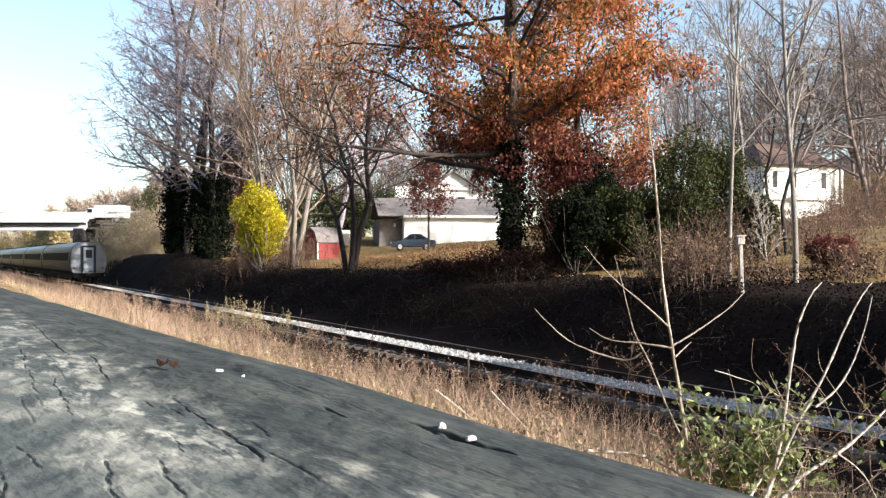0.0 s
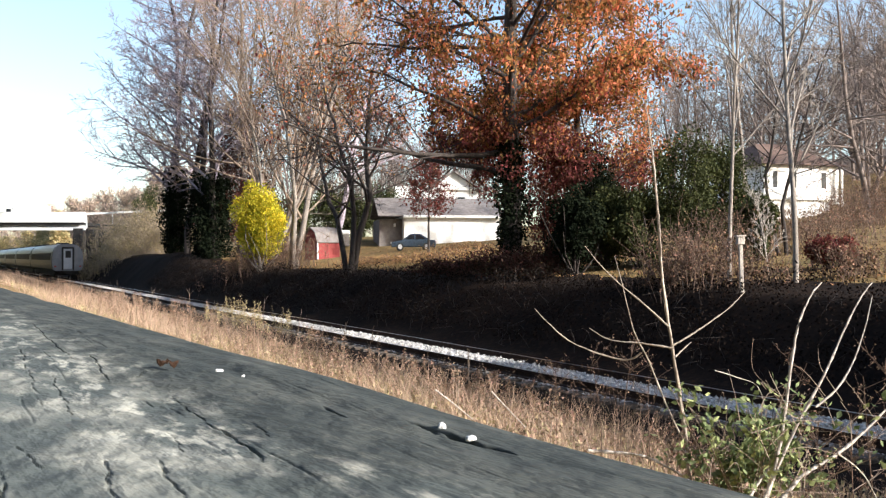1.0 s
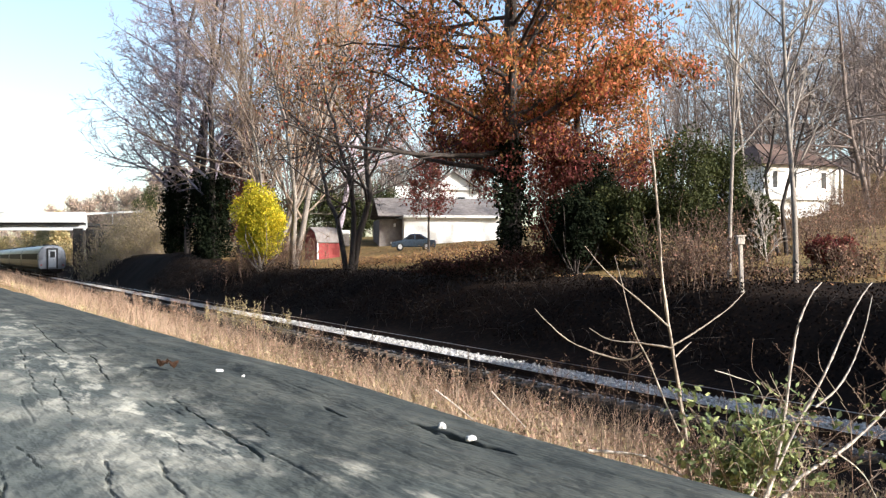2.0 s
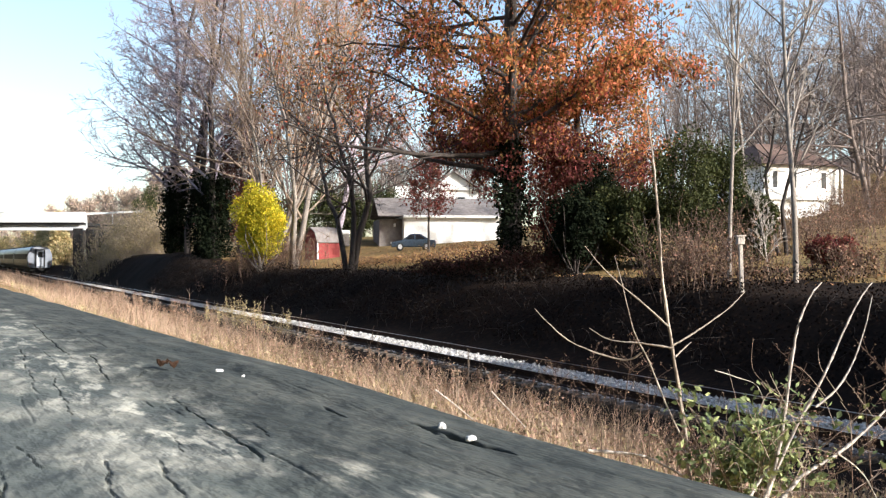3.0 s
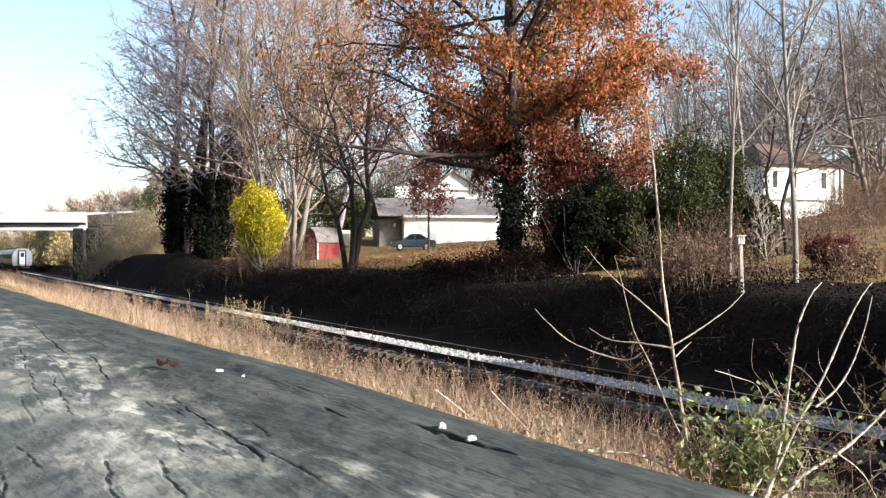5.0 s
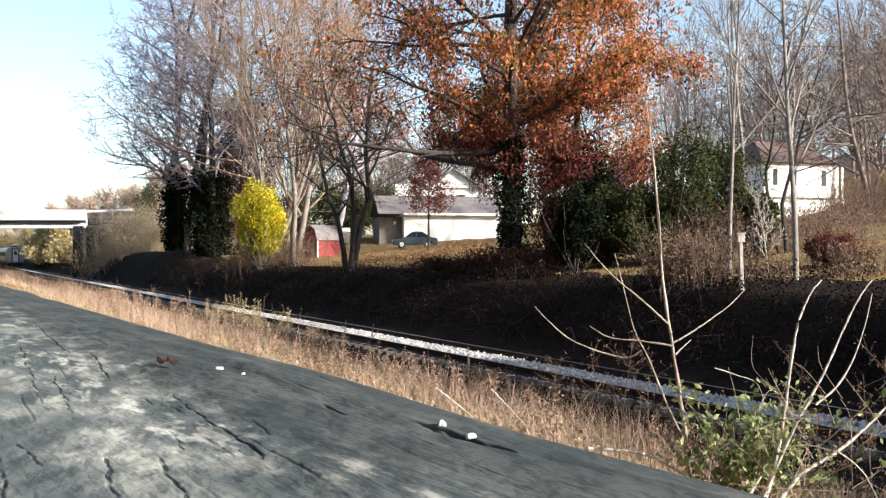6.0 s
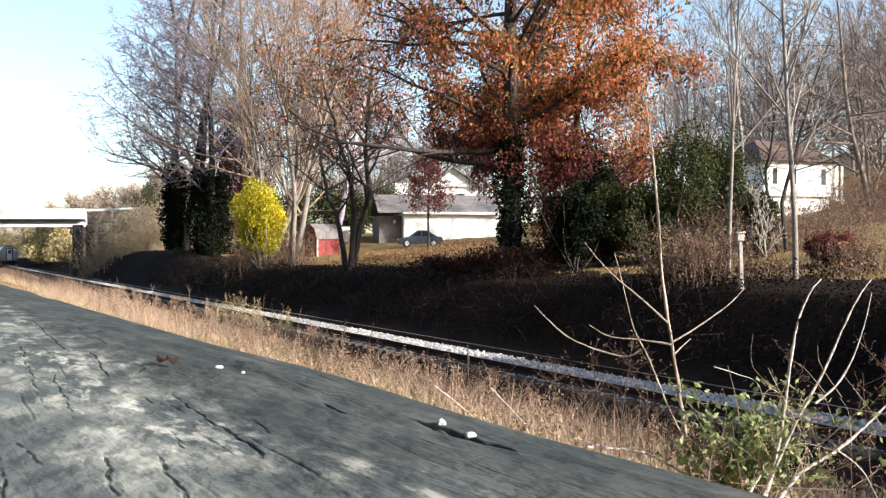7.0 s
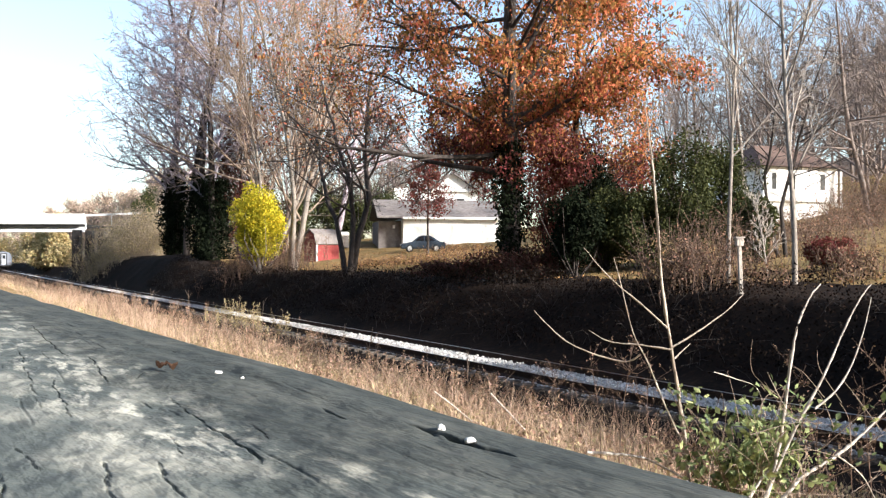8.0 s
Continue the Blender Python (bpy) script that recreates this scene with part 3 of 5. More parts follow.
    for b, y, rad, sd in ((-0.165, 92, (2.6, 2.0, 3.0), 105), (-0.128, 96, (2.6, 2.0, 3.4), 106), (-0.10, 92, (2.2, 2.0, 2.4), 107), (-0.072, 97, (2.4, 2.0, 3.2), 108), (-0.205, 95, (3.0, 2.0, 3.2), 109)):
        shrub("evergreen_shrub", "dense dark green shrub behind the shed", spot(b, y), sd, rad, 5000, 0.26, M["green"], M["darkbark"], group="evergreen shrubs", lumps=30, fill=0.36)
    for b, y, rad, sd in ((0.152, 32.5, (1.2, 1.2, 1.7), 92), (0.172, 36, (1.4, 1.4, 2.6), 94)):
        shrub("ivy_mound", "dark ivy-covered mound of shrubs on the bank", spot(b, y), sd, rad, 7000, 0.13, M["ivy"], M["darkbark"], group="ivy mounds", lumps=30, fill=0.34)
    for b, y, rad, sd in ((0.115, 33.5, (1.9, 0.9, 0.7), 102), (0.06, 35.5, (2.0, 0.9, 0.55), 103), (0.01, 38.5, (2.0, 0.9, 0.36), 104)):
        shrub("bramble_mound", "low mound of dull brown brambles below the oak", spot(b, y), sd, rad, 3200, 0.12, M["russet"], M["brownbark"], group="bramble mounds", lumps=34, fill=0.5)
    for b, y, rad, sd in ((0.445, 27, (0.75, 0.8, 0.62), 66), (0.122, 40, (1.7, 1.2, 2.1), 131), (0.148, 38, (1.3, 1.0, 1.7), 132), (-0.228, 76, (2.0, 2.0, 3.6), 68)):
        shrub("red_shrub", "dark red-leaved shrub on the bank", spot(b, y), sd, rad, 4500, 0.11, M["redleaf"], M["darkbark"], group="red shrubs", lumps=18, fill=0.42)
    for b, y, wide, tall, n, sd in ((0.29, 24.6, 1.1, 1.7, 110, 71), (0.26, 25.5, 1.1, 1.5, 90, 72), (0.36, 24.0, 1.0, 0.9, 60, 73), (0.47, 24, 1.2, 1.0, 90, 74), (0.31, 27, 1.6, 2.1, 90, 80), (0.44, 36, 3.0, 1.6, 160, 97), (0.47, 50, 4.0, 2.4, 200, 99), (0.40, 44, 3.0, 1.6, 140, 100), (0.515, 58, 4.0, 3.2, 220, 101), (0.485, 64, 4.0, 3.4, 220, 129), (0.55, 52, 4.0, 3.0, 200, 130)):
        thicket(spot(b, y), sd, wide, tall, n, M["brush"], bark=M["brownbark"])
    for b, y, wide, tall, n, sd in ((-0.19, 57.5, 3.0, 2.2, 260, 75), (-0.222, 60, 2.0, 1.4, 160, 76)):
        thicket(spot(b, y), sd, wide, tall, n, M["brush"], bark=M["brownbark"])
    for b, y, wide, tall, n, sd in ((-0.385, 104, 3.0, 3.6, 200, 84), (-0.372, 103, 3.4, 4.6, 260, 85), (-0.352, 101, 3.4, 5.0, 260, 86), (-0.335, 100, 3.6, 5.4, 260, 87), (-0.318, 98, 3.0, 5.0, 240, 88), (-0.345, 97, 3.4, 2.6, 200, 90)):
        thicket(spot(b, y), sd, wide, tall, n, M["olive"], "thicket of olive and tan scrub beside the bridge", bark=M["scrubtwig"], size=0.17)
    thicket(spot(-0.404, 106), 93, 2.0, 4.6, 150, M["russet"], "thicket of dark bare twigs beside the bridge pier", bark=M["darkbark"], size=0.12)
    for b, y, sd in ((-0.085, 55, 121), (-0.062, 54, 122), (-0.04, 53, 123), (-0.018, 54, 124), (0.004, 52, 125), (0.024, 56, 126), (0.03, 64, 127), (0.018, 67, 128)):
        thicket(spot(b, y), sd, 2.4, 0.5, 90, M["fallen"], "low golden-brown undergrowth along the lawn edge", bark=M["brownbark"], size=0.11)
    for b, y, rad, sd in ((-0.452, 152, (4.2, 3.0, 2.7), 89), (-0.43, 138, (3.0, 2.4, 2.2), 110), (-0.468, 196, (5.5, 3.0, 4.2), 111), (-0.492, 228, (6.5, 3.0, 4.6), 112), (-0.44, 175, (4.5, 3.0, 3.4), 113)):
        shrub("olive_shrub", "yellowish green shrub beyond the bridge", spot(b, y), sd, rad, 3200, 0.42, M["olive"], M["bark"], group="shrubs beyond the bridge")
    shrub("olive_shrub", "tall olive-green shrub beside the road", spot(-0.337, 104), 114, (1.7, 1.6, 4.4), 7000, 0.24, M["green"], M["bark"], group="shrubs beyond the bridge", lumps=30)
    # far woods
    r = random.Random(5)
    protos = []
    for sd, hh, cfg in ((81, 17, TALL), (82, 14, SPREAD), (83, 18, UPRIGHT)):
        t, _, _ = bare_tree("woodland_tree", "bare brownish-grey woodland tree", (0, 0, 0), sd, hh, 0.19, dict(cfg, levels=3, seg=1, least=0.028, step=3, kids=(13, 7, 6)), M["woods"], group="far woods")
        protos.append(t)
    spots = []
    for i in range(50):
        spots.append((r.uniform(-0.08, 0.30), r.uniform(105, 170)))
    for i in range(26):
        spots.append((r.uniform(-0.25, -0.06), r.uniform(104, 150)))
    for i in range(66):
        spots.append((r.uniform(0.26, 0.62), r.uniform(84, 150)))
    for i in range(14):
        spots.append((r.uniform(0.485, 0.60), r.uniform(46, 80)))
    for i in range(8):
        spots.append((r.uniform(0.46, 0.60), r.uniform(62, 110)))
    for i, (b, y) in enumerate(spots):
        g = spot(b, y)
        m = Matrix.Translation(g) @ pose(0, 0, 0, 0, 0, r.uniform(0, 360))
        if i < 3:
            protos[i].matrix_basis = m
        else:
            copy_thing(protos[i % 3], m)
    # far woods beyond the bridge, still hung with dry leaves
    hazy = []
    for sd, hh in ((181, 12), (182, 10)):
        t, tips, q = bare_tree("leafy_wood_tree", "tan and pink autumn tree in the woods beyond the bridge", (0, 0, 0), sd, hh, 0.18, dict(SPREAD, levels=3, seg=1, least=0.05, step=3, kids=(16, 8, 5)), M["woods"], group="woods beyond the bridge")
        leaf_part(t, "leaves", near(tips, q, 3, 0.35), 0.30, M["rosy"], q)
        hazy.append(t)
    sites = [(-0.44 + 0.0062 * i, 215 - 2.2 * i + r.uniform(-12, 12)) for i in range(26)] + [(-0.53 + 0.013 * i, 250 + r.uniform(-8, 20)) for i in range(9)]
    for i, (b, y) in enumerate(sites):
        m = Matrix.Translation(spot(b, y)) @ pose(0, 0, 0, 0, 0, r.uniform(0, 360)) @ Matrix.Scale((0.96 + 0.24 * i / 25 if i < 26 else 0.85) + r.uniform(0, 0.1), 4)
        if i < 2:
            hazy[i].matrix_basis = m
        else:
            copy_thing(hazy[i % 2], m)


OAK = dict(SPREAD, straight=0.025, wander=0.12, angle=(1.26, 0.8, 0.8), lift=(0.01, 0.03, 0.0, -0.03), levels=3, kids=(46, 11, 7), clear=0.2, thin=0.36, ratio=(0.50, 0.5, 0.45))
woodland()


# ---- leaf litter and dark tangle on the bank
def bank_litter():
    r = np.random.default_rng(33)
    n = 22000
    S = 4 + 76 * r.uniform(0, 1, n) ** 1.4
    P = r.uniform(19.5, 34, n)
    X, Y = N.x * P + D.x * S, N.y * P + D.y * S
    pts = np.stack([X, Y, height(X, Y) + 0.02 + r.uniform(0, 0.05, n)], 1)
    ob = part("fallen_leaves", leaves_mesh("fallen_leaves", pts, 0.085, r, droop=0.0), M["fallen"])
    tagged(ob, "brown fallen leaves on the bank and lawn", "fallen leaves", kind="stuff")
    paths = []
    for i in range(900):
        s, p = 3 + 75 * r.uniform() ** 1.3, r.uniform(15.2, 19.0)
        q = np.array(plan(p, s))
        q[2] = ground_z(q[0], q[1]) - 0.05
        h = r.uniform(0.2, 0.7)
        e = q + np.array([r.normal() * .5 * h, r.normal() * .5 * h, h])
        m = (q + e) / 2 + np.array([r.normal() * .1, r.normal() * .1, .15 * h])
        f = e + np.array([r.normal() * .3, r.normal() * .3, -0.35 * h * r.uniform()])
        paths.append(([(q, 0.009), (m, 0.007), (e, 0.005), (f, 0.003)], 3))
    ob = part("brambles", quick_mesh("brambles", *tubes(paths)), M["darkbark"])
    tagged(ob, "dark tangled brambles on the shaded bank", "brambles", kind="stuff")
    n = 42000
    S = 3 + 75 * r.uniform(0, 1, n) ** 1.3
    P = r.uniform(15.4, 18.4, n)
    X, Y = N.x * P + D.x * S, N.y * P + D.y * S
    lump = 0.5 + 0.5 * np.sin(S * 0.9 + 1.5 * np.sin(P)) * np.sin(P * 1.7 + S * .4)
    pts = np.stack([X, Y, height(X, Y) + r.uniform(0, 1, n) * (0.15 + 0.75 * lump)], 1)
    # these leaves carry the slope's shade in their base colour
    ob = part("ground_ivy", leaves_mesh("ground_ivy", pts, 0.075, r, droop=0.2), M["shadeleaf"])
    tagged(ob, "low undergrowth covering the bank, coloured dark for its shade", "undergrowth", kind="stuff")


bank_litter()


# ---- spruces added out of view, to shade the bank and block sky
def spruce(seed, tall, wide, n, size, name="spruce_tree", label="dark green spruce added out of view to block light", leaf="green"):
    r = np.random.default_rng(seed)
    t = thing(name, label, "tree", group=name + "s")
    part("trunk", quick_mesh("trunk", *tubes([([(np.array([0, 0, -0.2]), 0.25), (np.array([0, 0, tall * .5]), 0.15), (np.array([0, 0, tall]), 0.03)], 7)])), M["darkbark"], t)
    z = r.uniform(0.0, 1, n) ** 1.2
    rr = (1 - z ** 1.6) * wide * np.sqrt(r.uniform(0.1, 1, n)) * (0.8 + 0.2 * np.sin(z * 60))
    a = r.uniform(0, 6.28, n)
    leaf_part(t, "foliage", np.stack([rr * np.cos(a), rr * np.sin(a), 0.3 + z * tall], 1), size, M[leaf], r)
    return t


def shade_row(proto, sites):
    for k, (p, s) in enumerate(sites):
        q = plan(p, s)
        m = pose(q.x, q.y, ground_z(q.x, q.y), 0, 0, s * 37)
        if k == 0:
            proto.matrix_basis = m
        else:
            copy_thing(proto, m)


# row past the right edge of view: added to shade bank and track
shade_row(spruce(91, 8.6, 2.4, 5200, 0.6), [(19.4 + 0.9 * math.sin(s * 1.3), s) for s in np.arange(-40, 5, 2.3)])
# scrub beyond the bridge, set so its shade falls on the train
shade_row(spruce(95, 8.6, 2.6, 5500, 0.65, "scrub_tree", "olive-leaved scrub tree beside the railway", "olive"), [(17.8 + 0.4 * math.sin(s), s) for s in range(163, 190, 3)])
# row behind the camera: added to block sky light and darken train reflections
shade_row(spruce(92, 15.5, 4.2, 4200, 1.0), [(-7.5 + 2.0 * math.sin(s), s) for s in range(-36, 250, 7)])


# ---- buildings
def house_right():
    g = spot(0.408, 75)
    t = thing("white_house", "white two-storey house with a brown hipped roof", "house", pose(g.x, g.y, g.z - 0.2, 0, 0, 16))
    part("wall", boxes((-3.6, 3.95, 0, 8, 1.75, 4.7)), M["white"], t)
    part("basement", boxes((-3.3, 3.3, 0.3, 7.7, -0.9, 1.75)), M["white"], t)
    bm = bmesh.new()
    vs = [bm.verts.new(v) for v in ((-4.1, -0.5, 4.7), (4.45, -0.5, 4.7), (4.45, 8.5, 4.7), (-4.1, 8.5, 4.7), (-1.6, 4, 7.0), (1.6, 4, 7.0))]
    for f in ((0, 1, 5, 4), (1, 2, 5), (2, 3, 4, 5), (3, 0, 4), (3, 2, 1, 0)):
        bm.faces.new([vs[i] for i in f])
    part("roof", bm, M["brownroof"], t)
    for x, w in ((-2.5, 0.55), (-0.6, 0.55), (2.4, 0.6)):
        wd = part("window", boxes((x - w / 2, x + w / 2, -0.03, 0.05, 2.7, 4.2)), M["white"], t)
        part("pane", boxes((x - w / 2 + .06, x + w / 2 - .06, -0.045, -0.02, 2.76, 4.14)), M["glass"], wd)
    part("porch_post", boxes((4.65, 4.8, 0.4, 0.55, 1.2, 4.6)), M["white"], t)
    part("porch_floor", boxes((3.96, 4.9, 0.3, 5, 1.4, 1.75)), M["concrete"], t)


house_right()


def garage():
    g = spot(-0.01, 80)
    t = thing("garage", "long low white garage with a grey shingle roof", "garage", pose(g.x, g.y, g.z - 0.05, 0, 0, 10))
    part("wall", boxes((-2.8, 6.2, 0, 7, -0.6, 2.55)), M["white"], t)
    for k in range(13):
        part("siding_board", boxes((-2.79, 6.19, -0.022, -0.001, 0.0 + k * 0.195, 0.186 + k * 0.195)), M["white"], t)
    # grey here is the shade on the garage's left wall, put into colour
    part("shaded_wing", boxes((-4.9, -2.81, 1.2, 7, -0.6, 2.3)), M["shingle"], t, "garage side wing, grey standing for its shaded wall")
    bm = bmesh.new()
    prism(bm, [(-0.6, 2.5), (-0.6, 2.62), (3.5, 4.4), (7.6, 2.62), (7.6, 2.5), (3.5, 4.25)], -5.2, 6.5)
    ob = part("roof", bm, M["shingle"], t)
    ob.data.transform(pose(0, 0, 0, 0, 0, 90) @ Matrix.Diagonal((1, -1, 1, 1)))
    ob.data.flip_normals()
    part("eave_board", boxes((-2.9, 6.5, -0.65, -0.61, 2.4, 2.6)), M["white"], t)
    part("garage_door", boxes((-1.6, 2.6, -0.05, 0.02, 0, 2.1)), M["white"], t)
    part("lamp", boxes((-3.6, -3.4, 1.1, 1.2, 1.6, 1.9)), M["white"], t)
    # the house behind
    g = spot(0.012, 98)
    t = thing("gabled_house", "white gabled house behind the garage", "house", pose(g.x, g.y, g.z, 0, 0, 4))
    part("wall", boxes((-6.5, 2.8, 0.3, 8, -0.5, 5.0)), M["white"], t)
    bm = bmesh.new()
    prism(bm, [(-2.4, 4.6), (2.9, 4.6), (0.0, 6.6)], 0.0, 8)
    part("gable", bm, M["white"], t)
    bm = bmesh.new()
    prism(bm, [(-2.8, 4.45), (-0.0, 6.62), (3.3, 4.4), (3.3, 4.58), (0.0, 6.85), (-2.8, 4.6)], -0.5, 8.4)
    part("roof", bm, M["shingle"], t)
    for x in (-1.2, 0.9):
        part("window", boxes((x - .4, x + .4, 0.22, 0.32, 2.4, 3.8)), M["glass"], t)


garage()


def shed():
    g = spot(-0.143, 66)
    t = thing("garden_shed", "small red barn-shaped garden shed with white trim", "shed", pose(g.x - 0.5, g.y, g.z, 0, 0, -50) @ Matrix.Diagonal((0.82, 0.82, 0.9, 1)))
    out = [(-1.1, 0), (1.1, 0), (1.1, 1.55), (0.75, 2.25), (0, 2.65), (-0.75, 2.25), (-1.1, 1.55)]
    part("wall", prism(bmesh.new(), out, 0, 2.4), M["redwood"], t)
    roof = [(1.2, 1.45), (0.8, 2.3), (0, 2.72), (-0.8, 2.3), (-1.2, 1.45), (-1.27, 1.5), (-0.84, 2.37), (0, 2.8), (0.84, 2.37), (1.27, 1.5)]
    part("roof", prism(bmesh.new(), roof, -0.15, 2.55), M["shingle"], t)
    part("trim", boxes((1.02, 1.13, -0.03, 0.08, 0, 1.55)), M["white"], t, "white corner board")
    part("door", boxes((-0.6, 0.6, -0.04, 0.0, 0.05, 1.8)), M["redwood"], t)


shed()


def bridge():
    t = thing("road_bridge", "pale concrete and steel road bridge over the railway", "bridge", pose(1.6, 108, -0.15))
    part("girder", boxes((-190, -45.6, 0, 0.35, 6.12, 6.5)), M["girder"], t, "pale painted steel girder")
    part("girder", boxes((-190, -49.3, 8.6, 8.95, 6.12, 6.5)), M["girder"], t)
    part("deck", boxes((-190, -46.2, -0.35, 6.0, 6.5, 6.85)), M["darksteel"], t)
    part("parapet", boxes((-190, -45.6, -0.55, -0.25, 6.8, 8.1), bevel=0.03), M["concrete"], t, "whitewashed concrete parapet")
    part("parapet", boxes((-190, -49.5, 9.2, 9.5, 6.8, 8.1), bevel=0.03), M["concrete"], t)
    # piers: the shade of parapet and scrub is put into their dark colour
    for y in (0.5, 4.5, 8.5):
        part("pier", boxes((-47.3, -46.4, y - .45, y + .45, -0.8, 6.12), bevel=0.04), M["darksteel"], t, "pier under the girder, coloured dark for its shade")
        part("pier", boxes((-92.6, -91.7, y - .45, y + .45, -0.8, 6.12), bevel=0.04), M["darksteel"], t)
    bm = bmesh.new()
    top = [(-40.4, 107.4), (-24.4, 107.4), (-24.4, 117.6), (-40.4, 117.6)]
    low = [(-44.2, 105), (-18.4, 101), (-18.4, 126), (-44.2, 122)]
    a = [bm.verts.new((x, y, 6.25)) for x, y in top]
    b = [bm.verts.new((x, y, -1.0)) for x, y in low]
    bm.faces.new(a)
    for i in range(4):
        bm.faces.new((a[(i + 1) % 4], a[i], b[i], b[(i + 1) % 4]))
    bmesh.ops.recalc_face_normals(bm, faces=bm.faces[:])
    bmesh.ops.subdivide_edges(bm, edges=bm.edges[:], cuts=6, use_grid_fill=True)
    tagged(part("embankment", bm, M["scrubsoil"]), "scrubby embankment carrying the road", "embankment", kind="structure")
    road = part("road", boxes((-42.4, -24.4, 109.0, 117.0, 6.26, 6.45)), M["asphalt"])
    tagged(road, "asphalt road leading onto the bridge", "road", kind="structure")
    rail = thing("guard_rail", "pale steel guard rail along the road", "guard rail", pose(-44.0, 108, -0.15, 0, -2.5, 0))
    part("beam", boxes((0, 19, -0.2, -0.12, 7.75, 8.0)), M["girder"], rail)
    for i in range(6):
        part("post", boxes((0.3 + i * 3.2, 0.42 + i * 3.2, -0.12, 0.0, 6.4, 7.9)), M["girder"], rail)
    # a tall pole by the road
    pole = thing("utility_pole", "pale utility pole beside the road", "utility pole", pose(-34.6, 109, -0.15))
    part("pole", drum_z(0.14, 6.4, 13.2), M["palebark"], pole)
    part("crossarm", boxes((-0.9, 0.9, -0.06, 0.06, 12.3, 12.45)), M["palebark"], pole)


def drum_z(r, z0, z1):
    bm = drum(bmesh.new(), r, z0, z1, n=10)
    bm.transform(Matrix(((1, 0, 0, 0), (0, 0, 1, 0), (0, 1, 0, 0), (0, 0, 0, 1))))
    bmesh.ops.recalc_face_normals(bm, faces=bm.faces[:])
    return bm


bridge()


# ---- the train
def coach_proto():
    t = thing("train_coach", "stainless-steel passenger coach with a rounded body", "train coach", group="train coaches")
    half = [(0.0, 3.87), (0.55, 3.84), (1.0, 3.7), (1.3, 3.42), (1.48, 3.0), (1.57, 2.5), (1.6, 2.0), (1.57, 1.5), (1.47, 1.1), (1.3, 0.95)]
    out = half + [(-x, z) for x, z in half[:0:-1]]
    part("body", prism(bmesh.new(), out, 0.35, 25.6), M["stainless"], t, "stainless body", smooth=False)
    for sx in (-1, 1):
        for z in (1.25, 1.4, 1.55, 1.7, 2.95, 3.1):
            w = float(np.interp(z, (0.95, 1.1, 1.5, 2.0, 2.5, 3.0, 3.42), (1.3, 1.47, 1.57, 1.6, 1.57, 1.48, 1.3)))
            part("flute", boxes((sx * w - 0.02, sx * w + 0.02, 0.5, 25.4, z - 0.025, z + 0.025)), M["stainless"], t)
    for y in (3.0, 18.5):
        part("roof_vent", boxes((-0.5, 0.5, y, y + 3.5, 3.82, 4.0), bevel=0.04), M["darksteel"], t, "dark roof vent")
    small = [(x * 0.97, 0.95 + (z - 0.95) * 0.985) for x, z in out]
    part("end_wall", prism(bmesh.new(), small, 0.0, 0.35), M["trainend"], t, "brushed stainless coach end")
    part("end_wall", prism(bmesh.new(), small, 25.6, 25.9), M["trainend"], t)
    part("end_door", boxes((-0.42, 0.42, -0.06, 0.0, 1.15, 3.3), bevel=0.02), M["traindoor"], t)
    part("door_window", boxes((-0.25, 0.3, -0.075, -0.055, 2.35, 3.1)), M["glass"], t)
    part("diaphragm", boxes((-0.62, -0.48, -0.2, 0.0, 1.0, 3.45), (0.48, 0.62, -0.2, 0.0, 1.0, 3.45), (-0.62, 0.62, -0.2, 0.0, 3.35, 3.5), bevel=0.02), M["blackrubber"], t, "black rubber gangway bellows")
    for sx in (-1, 1):
        part("window_band", boxes((sx * 1.555 - 0.04, sx * 1.555 + 0.045, 1.6, 24.3, 2.0, 2.85)), M["tinted"], t, "dark window band")
        part("tail_light", boxes((sx * 1.25 - 0.1, sx * 1.25 + 0.1, -0.05, 0.01, 1.35, 1.5)), M["redwood"], t, "red tail lamp")
    part("underframe", boxes((-1.2, 1.2, 0.6, 25.3, 0.55, 0.98), (-0.25, 0.25, -0.35, 0.6, 0.7, 0.95)), M["darksteel"], t)
    for y in (4.2, 21.6):
        tr = part("truck", boxes((-1.15, -0.95, y - 1.7, y + 1.7, 0.35, 0.65), (0.95, 1.15, y - 1.7, y + 1.7, 0.35, 0.65), (-1, 1, y - .3, y + .3, 0.4, 0.7)), M["darksteel"], t)
        for w in (-1.3, 1.3):
            for sx in (-0.79, 0.72):
                bm = drum(bmesh.new(), 0.45, 0, 0.07, n=18)
                bm.transform(pose(sx + 0.035, y + w, 0.452, 0, 0, 90))
                part("wheel", bm, M["darksteel"], tr)
    return t


COACHES = []
ct = coach_proto()
for i in range(7):
    COACHES.append(ct if i == 0 else copy_thing(ct, Matrix.Identity(4)))


# ---- road vehicles
def wheel(t, x, y, r, w):
    bm = drum(bmesh.new(), r, -w / 2, w / 2, n=20)
    bm.transform(Matrix.Translation((x, y, r)))
    wh = part("wheel", bm, M["blackrubber"], t)
    bm = drum(bmesh.new(), r * 0.66, -w / 2 - 0.012, w / 2 + 0.012, n=14)
    bm.transform(Matrix.Translation((x, y, r)))
    part("rim", bm, M["alloy"], wh, "bright alloy rim")


